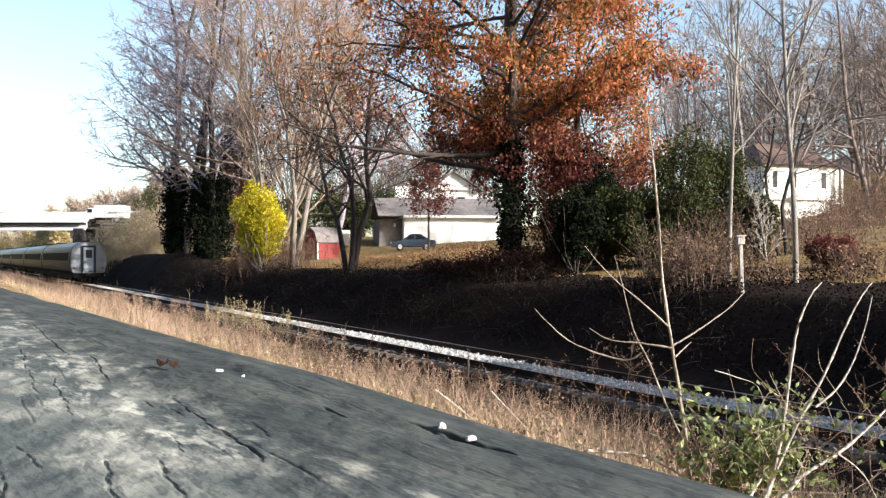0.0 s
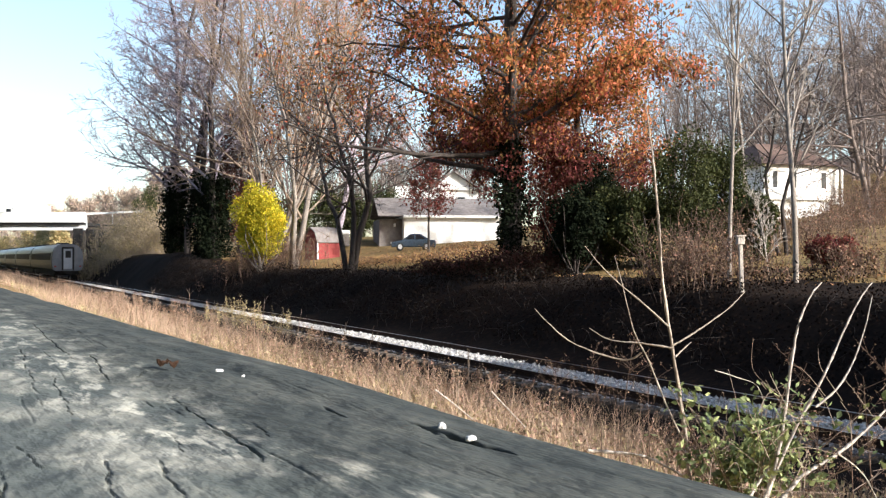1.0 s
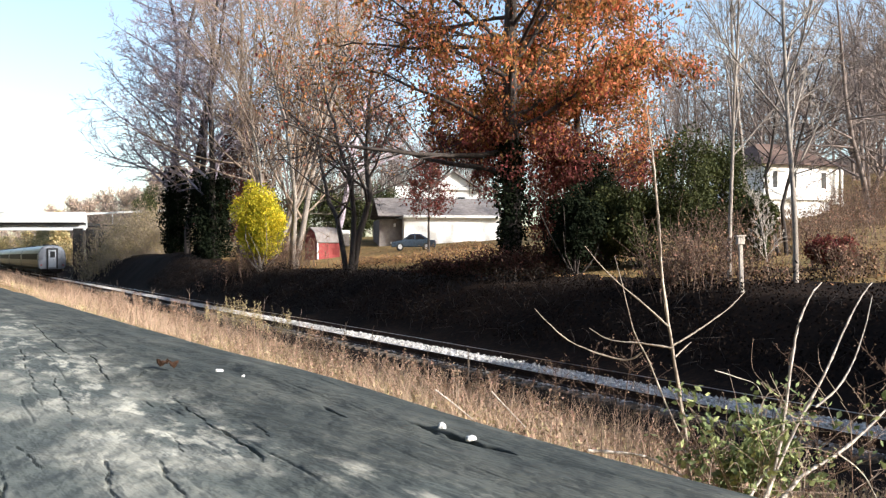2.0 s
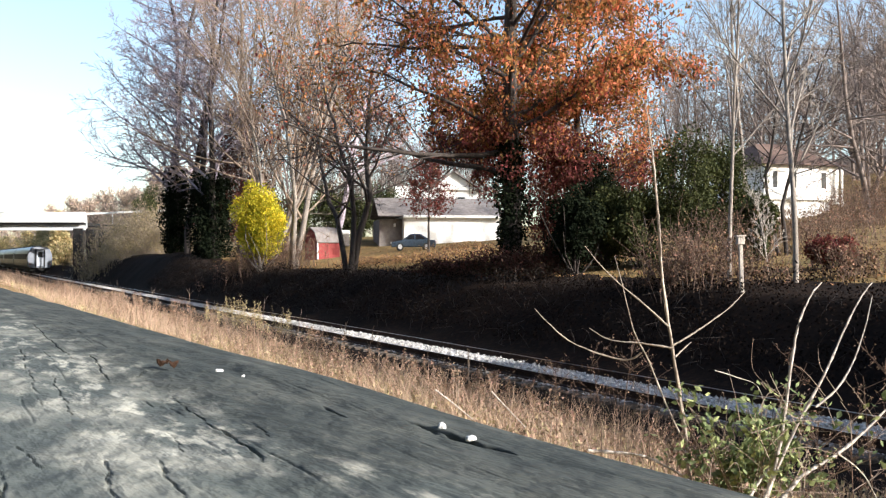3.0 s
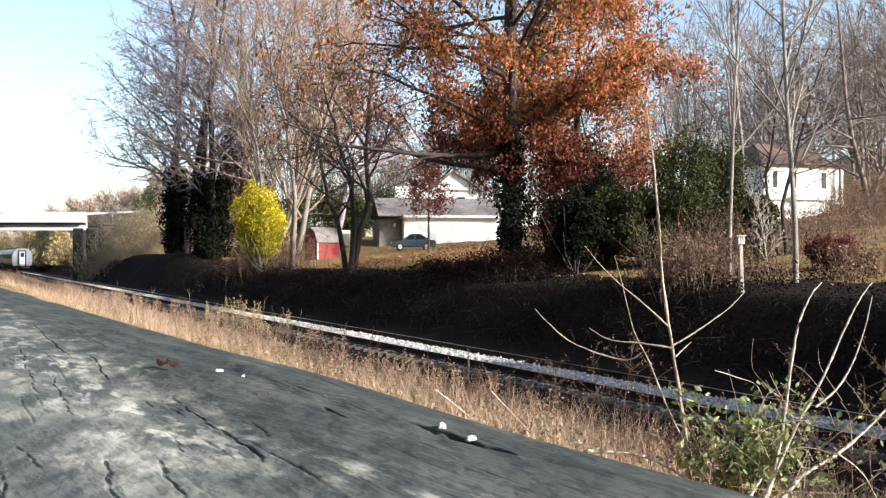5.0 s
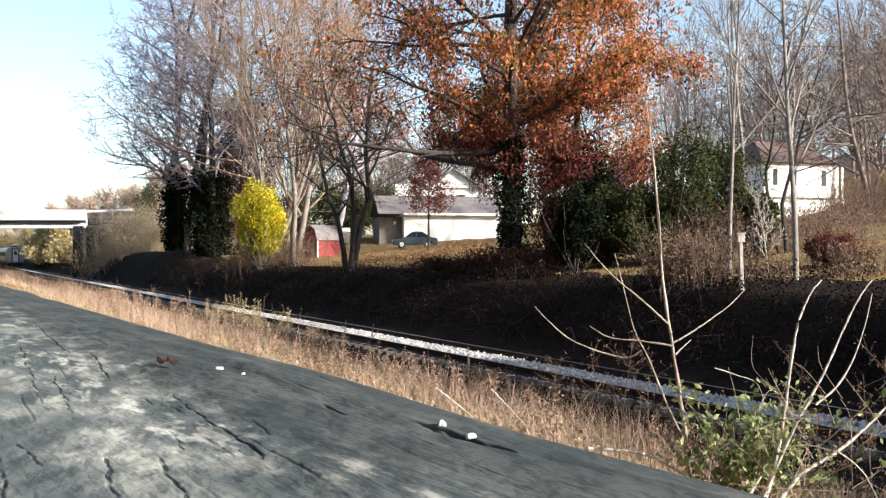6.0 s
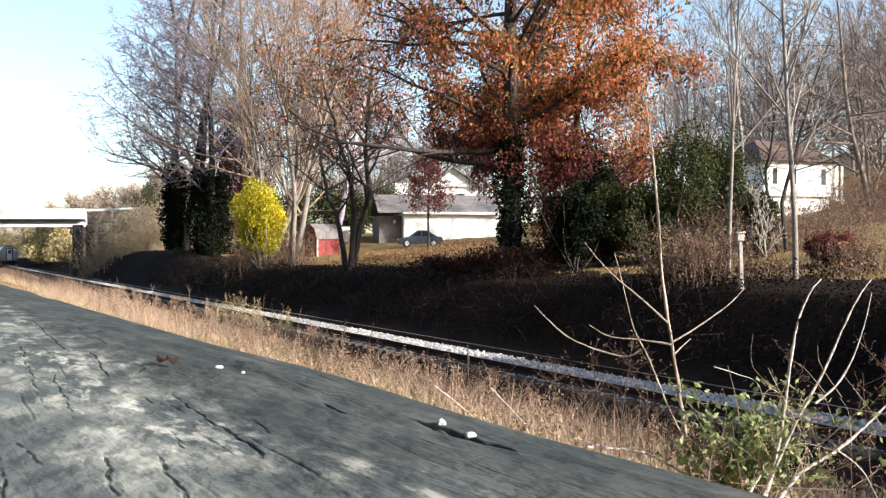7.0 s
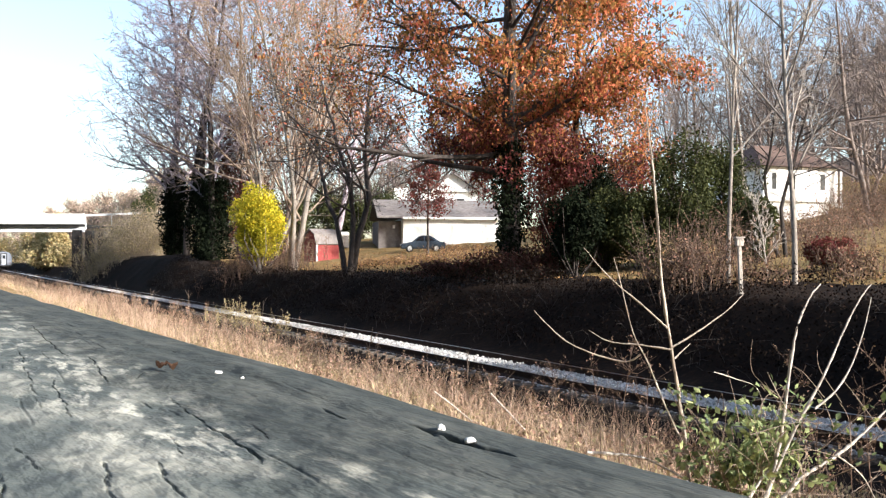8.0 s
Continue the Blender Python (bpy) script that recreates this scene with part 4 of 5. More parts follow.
def sedan(label, paint, at, group=""):
    """Nose towards -x."""
    t = thing("sedan_car", label, "car", at, group)
    body = [(-2.25, 0.3), (-2.3, 0.55), (-2.2, 0.72), (-1.1, 0.92), (1.3, 0.96), (2.2, 0.9), (2.32, 0.6), (2.25, 0.3)]
    bm = prism(bmesh.new(), body, -0.87, 0.87)
    bmesh.ops.bevel(bm, geom=[e for e in bm.edges if abs(e.verts[0].co.y - e.verts[1].co.y) < 0.01], offset=0.09, segments=3, affect="EDGES")
    part("body", bm, paint, t, smooth=False)
    cab = [(-1.15, 0.9), (-0.35, 1.4), (0.0, 1.45), (0.75, 1.42), (1.75, 0.93)]
    bm = bmesh.new()
    lo = [bm.verts.new((x, -0.78 + (z - 0.9) * 0.35, z)) for x, z in cab]
    hi = [bm.verts.new((x, 0.78 - (z - 0.9) * 0.35, z)) for x, z in cab]
    bm.faces.new(lo), bm.faces.new(hi[::-1])
    for i in range(5):
        j = (i + 1) % 5
        bm.faces.new((lo[j], lo[i], hi[i], hi[j]))
    bmesh.ops.recalc_face_normals(bm, faces=bm.faces[:])
    bmesh.ops.bevel(bm, geom=bm.edges[:], offset=0.05, segments=2, affect="EDGES")
    part("cabin", bm, paint, t)
    for sy in (-1, 1):
        for a in ([(-0.82, 0.98), (-0.3, 1.33), (0.1, 1.36), (0.1, 0.98)], [(0.2, 0.98), (0.2, 1.36), (0.68, 1.34), (1.3, 0.98)]):
            bm = bmesh.new()
            vs = [bm.verts.new((x, sy * (0.80 - (z - 0.9) * 0.35), z)) for x, z in a]
            ws = [bm.verts.new((x, sy * (0.74 - (z - 0.9) * 0.35), z)) for x, z in a]
            bm.faces.new(vs), bm.faces.new(ws[::-1])
            for i in range(4):
                bm.faces.new((vs[i], vs[(i + 1) % 4], ws[(i + 1) % 4], ws[i]))
            bmesh.ops.recalc_face_normals(bm, faces=bm.faces[:])
            part("side_window", bm, M["carglass"], t)
        for x in (-1.38, 1.35):
            wheel(t, x, sy * 0.8, 0.33, 0.2)
        part("headlight", boxes((-2.31, -2.1, sy * 0.6 - .17, sy * 0.6 + .17, 0.58, 0.72), bevel=0.02), M["alloy"], t)
        part("tail_light", boxes((2.2, 2.335, sy * 0.62 - .15, sy * 0.62 + .15, 0.62, 0.8), bevel=0.02), M["redwood"], t)
    bm = bmesh.new()
    w = [bm.verts.new(v) for v in ((-1.08, -0.66, 0.985), (-1.08, 0.66, 0.985), (-0.42, 0.56, 1.395), (-0.42, -0.56, 1.395))]
    bm.faces.new(w)
    ob = part("windscreen", bm, M["carglass"], t)
    ob.matrix_basis = pose(-0.03, 0, 0.03)
    return t


CAR_Y = 70.0
car_g = spot(-0.0342, CAR_Y, -0.02)
moving_car = sedan("slate-blue sedan reversing slowly along the drive", M["carpaint"], pose(*car_g, 0, 0, 5) @ Matrix.Diagonal((0.77, 0.92, 0.94, 1)))


def truck_white():
    t = thing("box_truck", "white box truck driving over the bridge", "truck")
    part("cargo_box", boxes((-1.2, 2.6, -1.1, 1.1, 0.65, 2.2), bevel=0.03), M["white"], t)
    part("cab", prism(bmesh.new(), [(-2.9, 0.5), (-2.95, 1.1), (-2.4, 1.2), (-2.0, 1.85), (-1.25, 1.9), (-1.25, 0.5)], -1.0, 1.0), M["white"], t)
    part("windscreen", boxes((-2.1, -1.5, -1.02, 1.02, 1.25, 1.75)), M["glass"], t)
    part("chassis", boxes((-2.7, 2.5, -0.6, 0.6, 0.4, 0.76)), M["darksteel"], t)
    for x in (-2.1, 1.6):
        for sy in (-1, 1):
            wheel(t, x, sy * 0.85, 0.4, 0.25)
    return t


truck = truck_white()
white_car = sedan("white car driving over the bridge", M["white"], pose(0, 0, 0))


# ---- the timber under the camera
A, B = Vector((-0.534, 0.8455, 0)), Vector((0.8455, 0.534, 0))
TOP = 2.42


def timber():
    t = np.concatenate([np.linspace(-1.2, -0.05, 12), np.linspace(-0.05, 0.15, 12)[1:], np.linspace(0.15, 1.2, 330)[1:], np.linspace(1.2, 3.4, 90)[1:]])
    # rounded section: from one foot over the top to the other
    w0, w1, dep, rad = -0.16, 0.298, 0.34, 0.05
    sec = [(w0, -dep)] + [(w0 + rad - rad * math.cos(a), -rad + rad * math.sin(a)) for a in np.linspace(0, 1.45, 8)]
    top = list(np.concatenate([np.linspace(w0 + rad, 0.0, 16)[1:], np.linspace(0.0, w1 - rad, 420)[1:-1]]))
    sec += [(x, 0.0) for x in top]
    sec += [(w1 - rad + rad * math.sin(a), -rad + rad * math.cos(a)) for a in np.linspace(0.05, 1.57, 14)] + [(w1, -0.16), (w1 - 0.01, -dep)]
    sec = np.array(sec)
    T, U = np.meshgrid(t, np.arange(len(sec)), indexing="ij")
    W, Z = sec[U, 0], sec[U, 1]
    r = np.random.default_rng(2)
    upper = np.clip((Z + 0.09) / 0.05, 0, 1)
    dz = np.zeros_like(T)
    for k in range(26):
        f, ph, a = r.uniform(20, 240), r.uniform(0, 6.28), r.uniform(0.2, 0.9) * 0.00025
        dz += a * np.sin(W * f + ph + 0.9 * np.sin(T * r.uniform(2, 9) + ph))
    for k in range(12):
        dz += 0.0007 * np.sin(T * r.uniform(2, 16) + W * r.uniform(-25, 25) + r.uniform(0, 6.28)) * r.uniform(0.2, 1)
    dz += -0.012 * np.clip(W - 0.12, 0, 1) ** 2 * 20
    for t0, u0, t1, u1, wd, dp in CRACKS:
        f = np.clip((T - t0) / (t1 - t0), 0, 1)
        line = u0 + (u1 - u0) * f + 0.0008 * np.sin(T * 47 + t0 * 30) + 0.0006 * np.sin(T * 131) + 0.0004 * np.sin(T * 310 + t0 * 90)
        taper = np.clip(np.minimum((T - t0) / (t1 - t0), (t1 - T) / (t1 - t0)) * 5, 0, 1)
        ragged = 0.75 + 0.35 * np.sin(T * 173 + u0 * 400) * np.sin(T * 61)
        dz -= dp * 0.7 * taper * ragged * np.exp(-((W - line) / (wd * 0.15 * (0.35 + 0.65 * taper) * ragged)) ** 2)
    for k in range(70):
        t0, u0, ln = r.uniform(0.18, 1.6), r.uniform(0.0, 0.27), r.uniform(0.02, 0.13)
        f = (T - t0) / ln
        line = u0 + 0.05 * ln * f + 0.0006 * np.sin(T * 70 + k)
        dz -= np.where((f > 0) & (f < 1), r.uniform(0.0003, 0.0010) * np.sin(np.clip(f, 0, 1) * np.pi) * np.exp(-((W - line) / 0.0005) ** 2), 0)
    Z = Z + dz * upper
    X, Y = W, T
    n, m = T.shape
    i, j = np.meshgrid(np.arange(n - 1), np.arange(m - 1), indexing="ij")
    F = np.stack([i * m + j, i * m + j + 1, (i + 1) * m + j + 1, (i + 1) * m + j], -1).reshape(-1, 4)
    V = np.stack([X, Y, Z], -1).reshape(-1, 3)
    me = quick_mesh("weathered_timber", V, F)
    bm = bmesh.new()
    bm.from_mesh(me)
    bmesh.ops.holes_fill(bm, edges=[e for e in bm.edges if e.is_boundary], sides=0)
    bmesh.ops.recalc_face_normals(bm, faces=bm.faces[:])
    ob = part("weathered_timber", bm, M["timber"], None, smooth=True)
    ob.matrix_basis = Matrix(((B.x, A.x, 0, 0), (B.y, A.y, 0, 0), (0, 0, 1, TOP), (0, 0, 0, 1)))
    tagged(ob, "weathered grey railway timber, cracked along the grain", "timber")


# cracks: along and across at both ends, half width, depth
CRACKS = [(0.446, 0.135, 0.532, 0.142, 0.0014, 0.009), (0.320, 0.124, 0.461, 0.136, 0.0026, 0.018), (0.607, 0.123, 0.769, 0.140, 0.0024, 0.014),
          (0.734, 0.121, 1.172, 0.146, 0.0022, 0.012), (0.508, 0.069, 0.908, 0.101, 0.0014, 0.008), (0.464, 0.078, 0.669, 0.096, 0.0014, 0.008),
          (0.26, 0.078, 0.369, 0.093, 0.0017, 0.013), (0.36, 0.050, 0.43, 0.047, 0.0012, 0.009), (0.30, 0.032, 0.40, 0.036, 0.0016, 0.010),
          (0.297, 0.063, 0.383, 0.074, 0.0014, 0.009), (0.365, 0.104, 0.425, 0.113, 0.0009, 0.006), (0.610, 0.140, 0.645, 0.156, 0.002, 0.008),
          (0.355, 0.142, 0.414, 0.151, 0.0009, 0.006), (0.345, 0.213, 0.368, 0.220, 0.004, 0.010), (0.290, 0.2215, 0.380, 0.2185, 0.013, 0.010), (0.40, 0.196, 0.445, 0.2, 0.006, 0.006),
          (0.252, 0.050, 0.262, 0.075, 0.008, 0.010)]
M["timber"] = material("weathered_timber", (0.088, 0.101, 0.094), (0.32, 0.315, 0.265), 0.9, 17, 0.30, cc=(0.085, 0.097, 0.090), fine=3.2, stretch=(1.0, 0.5, 1), mix=(0.47, 0.63))


def worn_grain(m):
    """Along the grain: dark open pores, bleached flakes in patches, fine relief."""
    nd, lk = m.node_tree.nodes, m.node_tree.links
    b = nd["Principled BSDF"]
    co = nd.new("ShaderNodeTexCoord")

    def noise(scale, stretch, detail, low, high):
        mp = nd.new("ShaderNodeMapping")
        mp.inputs["Scale"].default_value = stretch
        mp.inputs["Rotation"].default_value = (0, 0, radians(-4))
        lk.new(co.outputs["Object"], mp.inputs["Vector"])
        n = nd.new("ShaderNodeTexNoise")
        n.inputs["Scale"].default_value, n.inputs["Detail"].default_value, n.inputs["Roughness"].default_value = scale, detail, 0.65
        lk.new(mp.outputs[0], n.inputs["Vector"])
        mr = nd.new("ShaderNodeMapRange")
        mr.inputs["From Min"].default_value, mr.inputs["From Max"].default_value = low, high
        lk.new(n.outputs["Fac"], mr.inputs["Value"])
        return n.outputs["Fac"], mr.outputs[0]

    def times(x, y):
        mu = nd.new("ShaderNodeMath")
        mu.operation = "MULTIPLY"
        lk.new(x, mu.inputs[0])
        if isinstance(y, float):
            mu.inputs[1].default_value = y
        else:
            lk.new(y, mu.inputs[1])
        return mu.outputs[0]

    def over(colour, fac):
        mx = nd.new("ShaderNodeMix")
        mx.data_type = "RGBA"
        mx.inputs["B"].default_value = (*colour, 1)
        lk.new(b.inputs["Base Color"].links[0].from_socket, mx.inputs["A"])
        lk.new(fac, mx.inputs["Factor"])
        lk.new(mx.outputs["Result"], b.inputs["Base Color"])

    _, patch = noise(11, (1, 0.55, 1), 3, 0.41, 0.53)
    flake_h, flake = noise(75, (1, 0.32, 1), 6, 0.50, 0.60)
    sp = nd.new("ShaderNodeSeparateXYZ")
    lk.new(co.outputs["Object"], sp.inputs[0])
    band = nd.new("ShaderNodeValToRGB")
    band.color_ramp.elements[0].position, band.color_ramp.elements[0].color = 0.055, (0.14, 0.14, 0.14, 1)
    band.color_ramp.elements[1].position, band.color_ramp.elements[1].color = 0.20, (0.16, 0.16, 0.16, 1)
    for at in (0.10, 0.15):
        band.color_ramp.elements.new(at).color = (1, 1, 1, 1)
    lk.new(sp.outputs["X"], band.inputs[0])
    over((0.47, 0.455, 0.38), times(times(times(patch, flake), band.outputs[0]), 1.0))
    pore_h, pore = noise(260, (1, 0.05, 1), 5, 0.57, 0.70)
    over((0.035, 0.04, 0.037), times(pore, 0.4))
    _, green = noise(6, (1, 0.7, 1), 3, 0.5, 0.7)
    over((0.085, 0.105, 0.075), times(green, 0.35))
    bp = nd.new("ShaderNodeBump")
    bp.inputs["Strength"].default_value, bp.inputs["Distance"].default_value = 0.5, 0.0016
    lk.new(times(flake_h, pore_h), bp.inputs["Height"])
    lk.new(b.inputs["Normal"].links[0].from_socket, bp.inputs["Normal"])
    lk.new(bp.outputs[0], b.inputs["Normal"])


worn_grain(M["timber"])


def stain_edge(m, dark):
    """The outer edge of the timber is stained darker, with a ragged border."""
    nd, lk = m.node_tree.nodes, m.node_tree.links
    b = nd["Principled BSDF"]
    src = b.inputs["Base Color"].links[0].from_socket
    co = nd.new("ShaderNodeTexCoord")
    sp = nd.new("ShaderNodeSeparateXYZ")
    lk.new(co.outputs["Object"], sp.inputs[0])
    ns = nd.new("ShaderNodeTexNoise")
    ns.inputs["Scale"].default_value, ns.inputs["Detail"].default_value = 14, 5
    lk.new(co.outputs["Object"], ns.inputs["Vector"])
    ma = nd.new("ShaderNodeMath")
    ma.operation = "MULTIPLY_ADD"
    ma.inputs[1].default_value = 0.18
    lk.new(ns.outputs["Fac"], ma.inputs[0])
    lk.new(sp.outputs["X"], ma.inputs[2])
    mr = nd.new("ShaderNodeMapRange")
    mr.inputs["From Min"].default_value, mr.inputs["From Max"].default_value = 0.19, 0.25
    mr.inputs["To Max"].default_value = 0.85
    lk.new(ma.outputs[0], mr.inputs["Value"])
    mx = nd.new("ShaderNodeMix")
    mx.data_type = "RGBA"
    mx.inputs["B"].default_value = (*dark, 1)
    lk.new(mr.outputs[0], mx.inputs["Factor"])
    lk.new(src, mx.inputs["A"])
    lk.new(mx.outputs["Result"], b.inputs["Base Color"])


stain_edge(M["timber"], (0.034, 0.040, 0.037))
timber()


def on_timber(t, w, dz=0.0):
    q = A * t + B * w
    return (q.x, q.y, TOP + dz - 0.24 * max(w - 0.12, 0) ** 2)


def debris():
    r = np.random.default_rng(12)
    for t, w, size in ((0.606, 0.196, 0.0026), (0.357, 0.225, 0.0028), (0.326, 0.221, 0.0024), (0.575, 0.203, 0.0015)):
        bm = bmesh.new()
        bmesh.ops.create_icosphere(bm, subdivisions=2, radius=size)
        for v in bm.verts:
            v.co *= 1 + 0.42 * math.sin(v.co.x / size * 3 + t * 40) * math.cos(v.co.y / size * 2.5 + t * 70)
            v.co.z *= 0.6
        ob = part("pebble", bm, M["pebble"], smooth=True)
        ob.matrix_basis = pose(*on_timber(t, w, size * 0.25))
        tagged(ob, "small white chip lying on the timber", "pebble", "white chips")
    for t, w, turn in ((0.640, 0.166, 65), (0.626, 0.170, 150)):
        bm = bmesh.new()
        for i in range(7):
            for j in (-1, 0, 1):
                x = (i - 3) / 3
                bm.verts.new((x * 0.010, j * 0.005 * (1 - x * x) + 0.002 * math.sin(i), 0.003 * x * x + 0.002 * abs(j) + 0.001 * math.sin(2 * i)))
        bm.verts.ensure_lookup_table()
        for i in range(6):
            for j in range(2):
                a = i * 3 + j
                bm.faces.new([bm.verts[k] for k in (a, a + 3, a + 4, a + 1)])
        bm.transform(Matrix.Diagonal((0.5, 0.62, 1.1, 1)))
        ob = part("curled_leaf", bm, M["russet"])
        ob.matrix_basis = pose(*on_timber(t, w, 0.002), 0, 0, turn)
        tagged(ob, "curled dark red leaf lying on the timber", "leaf", "curled leaves")


M["pebble"] = material("white_chip", (0.7, 0.69, 0.66), (0.8, 0.79, 0.77), 0.8, 60, 0.3)
debris()


# ---- dry grass on the near slope
def blades(r, P, S, h, w, bend=0.35):
    n = len(P)
    X, Y = N.x * P + D.x * S, N.y * P + D.y * S
    Z = height(X, Y) - 0.03
    a = r.uniform(0, 6.28, n)
    l = np.stack([np.cos(a), np.sin(a), np.zeros(n)], 1) * (h * bend * r.uniform(0.1, 1, n))[:, None]
    o = np.stack([X, Y, Z], 1)
    f = r.uniform(0, 6.28, n)
    e = np.stack([np.cos(f), np.sin(f), np.zeros(n)], 1) * w[:, None] * 0.5
    up = np.array([0, 0, 1.0])
    m = o + up * (h * 0.55)[:, None] + l * 0.3
    t = o + up * h[:, None] + l
    V = np.stack([o - e, o + e, m + e * 0.8, t + e * .25, t - e * .25, m - e * 0.8], 1).reshape(-1, 3)
    k = np.arange(n)[:, None, None] * 6
    F = (k + np.array([[0, 1, 2, 5], [5, 2, 3, 4]])[None]).reshape(-1, 4)
    return V, F


def grass():
    r = np.random.default_rng(17)
    n = 95000
    S = 1.0 + 120 * r.uniform(0, 1, n) ** 1.9
    P = 2.4 + 6.4 * r.uniform(0, 1, n) ** 0.9
    P, S = P + r.normal(0, 0.06, n), S + r.normal(0, 0.06, n)
    edge = (r.uniform(0, 1, n) < 0.12) & (S > 5)
    P = np.where(edge, r.uniform(0.7, 2.5, n), P)
    tuft = 0.5 + 0.5 * np.sin(S * 4.3 + 2 * np.sin(P * 3.3)) * np.sin(P * 5.1 + S * 2.6)
    clump = 0.5 + 0.5 * np.sin(S * 0.9 + 2 * np.sin(P * 1.1)) * np.sin(P * 1.7 + S * 0.5)
    patch = 0.5 + 0.5 * np.sin(S * 0.37 + 1.4 * np.sin(P * 0.7)) * np.sin(P * 0.9 + S * 0.21 + 1.0)
    keep = r.uniform(0, 1, n) < 0.25 + 0.9 * tuft * clump + 0.35 * patch
    h = (0.05 + (0.40 * clump * patch + 0.26 * tuft) * r.uniform(0.15, 1.5, n)) * np.interp(P, (6.5, 8.8), (1, 0.45)) * np.where(edge, 0.55, 1)
    w = 0.0022 + 0.00024 * S
    P, S, h, w = P[keep], S[keep], h[keep], w[keep]
    V, F = blades(r, P, S, h, w, 0.8)
    ob = part("dry_grass", quick_mesh("dry_grass", V, F, False), M["straw"])
    tagged(ob, "tall dry straw-coloured grass on the slope", "grass", kind="stuff")
    # low herbs and litter between the blades
    n = 22000
    S = 1.0 + 90 * r.uniform(0, 1, n) ** 1.6
    P = 2.3 + 6.6 * r.uniform(0, 1, n)
    X, Y = N.x * P + D.x * S, N.y * P + D.y * S
    pts = np.stack([X, Y, height(X, Y) + r.uniform(0, 0.16, n)], 1)
    ob = part("low_herbs", leaves_mesh("low_herbs", pts, 0.06, r, droop=-0.2), M["herb"])
    tagged(ob, "low pale yellow-green herbs among the grass", "herbs", kind="stuff")
    # taller weeds
    paths, heads = [], []
    for i in range(1100):
        s, p = 2 + 60 * r.uniform() ** 1.3, r.uniform(3.2, 8.0)
        if math.sin(s * 0.55 + 1.0) + math.sin(p * 2 + s * 1.7) < r.uniform(-1.2, 0.9):
            continue
        q = np.array(plan(p, s))
        q[2] = ground_z(q[0], q[1])
        hh = r.uniform(0.25, 0.85) * (0.7 if p > 7 else 1) * (0.75 if s < 14 else 1)
        tip = q + np.array([r.normal() * .12, r.normal() * .12, hh])
        paths.append(([(q, 0.004 + s * .0001), ((q + tip) / 2 + r.normal(size=3) * .02, 0.003 + s * .0001), (tip, 0.002)], 3))
        plume = r.uniform(0.04, 0.12)
        for k in range(r.integers(30, 120)):
            f = r.uniform(0.45, 1.0)
            heads.append(q + (tip - q) * f + r.normal(size=3) * plume * (1.25 - f))
    for s, p, hh in ((22, 7.2, 1.25), (24, 6.6, 1.0), (31, 7.6, 1.3), (36, 7.4, 1.2), (41, 7.0, 1.3), (47, 7.6, 1.1), (18, 7.8, 1.0), (52, 7.5, 1.2), (12, 7.4, 0.9), (15, 7.0, 1.0)):
        q = np.array(plan(p, s))
        q[2] = ground_z(q[0], q[1])
        tip = q + np.array([r.normal() * .1, r.normal() * .1, hh])
        paths.append(([(q, 0.012), ((q + tip) / 2 + r.normal(size=3) * .02, 0.009), (tip, 0.004)], 3))
        for k in range(3):
            f = r.uniform(0.4, 0.9)
            o = q + (tip - q) * f
            paths.append(([(o, 0.007), (o + np.array([r.normal() * .15, r.normal() * .15, 0.2]), 0.004)], 3))
    ob = part("weed_stalks", quick_mesh("weed_stalks", *tubes(paths)), M["tanbark"])
    tagged(ob, "dry brown weed stalks among the grass", "weeds", kind="stuff")
    ob = part("seed_heads", leaves_mesh("seed_heads", np.array(heads), 0.03, r), M["plume"])
    tagged(ob, "feathery brown seed heads of weeds", "weeds", kind="stuff")


grass()


# ---- saplings and bush before the camera
def stem(pts, r0, r1, k=6):
    """A smooth, slightly knotty stem through the points."""
    r = np.random.default_rng(int(abs(pts[0][0] * 1000 + pts[-1][2] * 777)))
    q = np.array(pts, float)
    f = np.linspace(0, len(q) - 1, 6 * len(q))
    i = np.clip(f.astype(int), 0, len(q) - 2)
    t = (f - i)[:, None]
    a, b, c, d = q[np.maximum(i - 1, 0)], q[i], q[i + 1], q[np.minimum(i + 2, len(q) - 1)]
    v = 0.5 * (2 * b + (c - a) * t + (2 * a - 5 * b + 4 * c - d) * t ** 2 + (3 * b - a - 3 * c + d) * t ** 3)
    v = v + r.normal(size=v.shape) * r0 * 0.09
    rad = np.linspace(r0, r1, len(f)) * r.uniform(0.85, 1.15, len(f)) * (1 + 0.3 * (np.arange(len(f)) % 7 == 3))
    return ([(p, w) for p, w in zip(v, rad)], k)


def on(b, c, y):
    """A point at tangents b to the right and c above straight ahead, y metres ahead."""
    return (b * y, y, 2.5 + c * y)


def line_of(y, *bc):
    return [on(b, c, y + 0.05 * i) for i, (b, c) in enumerate(bc)]


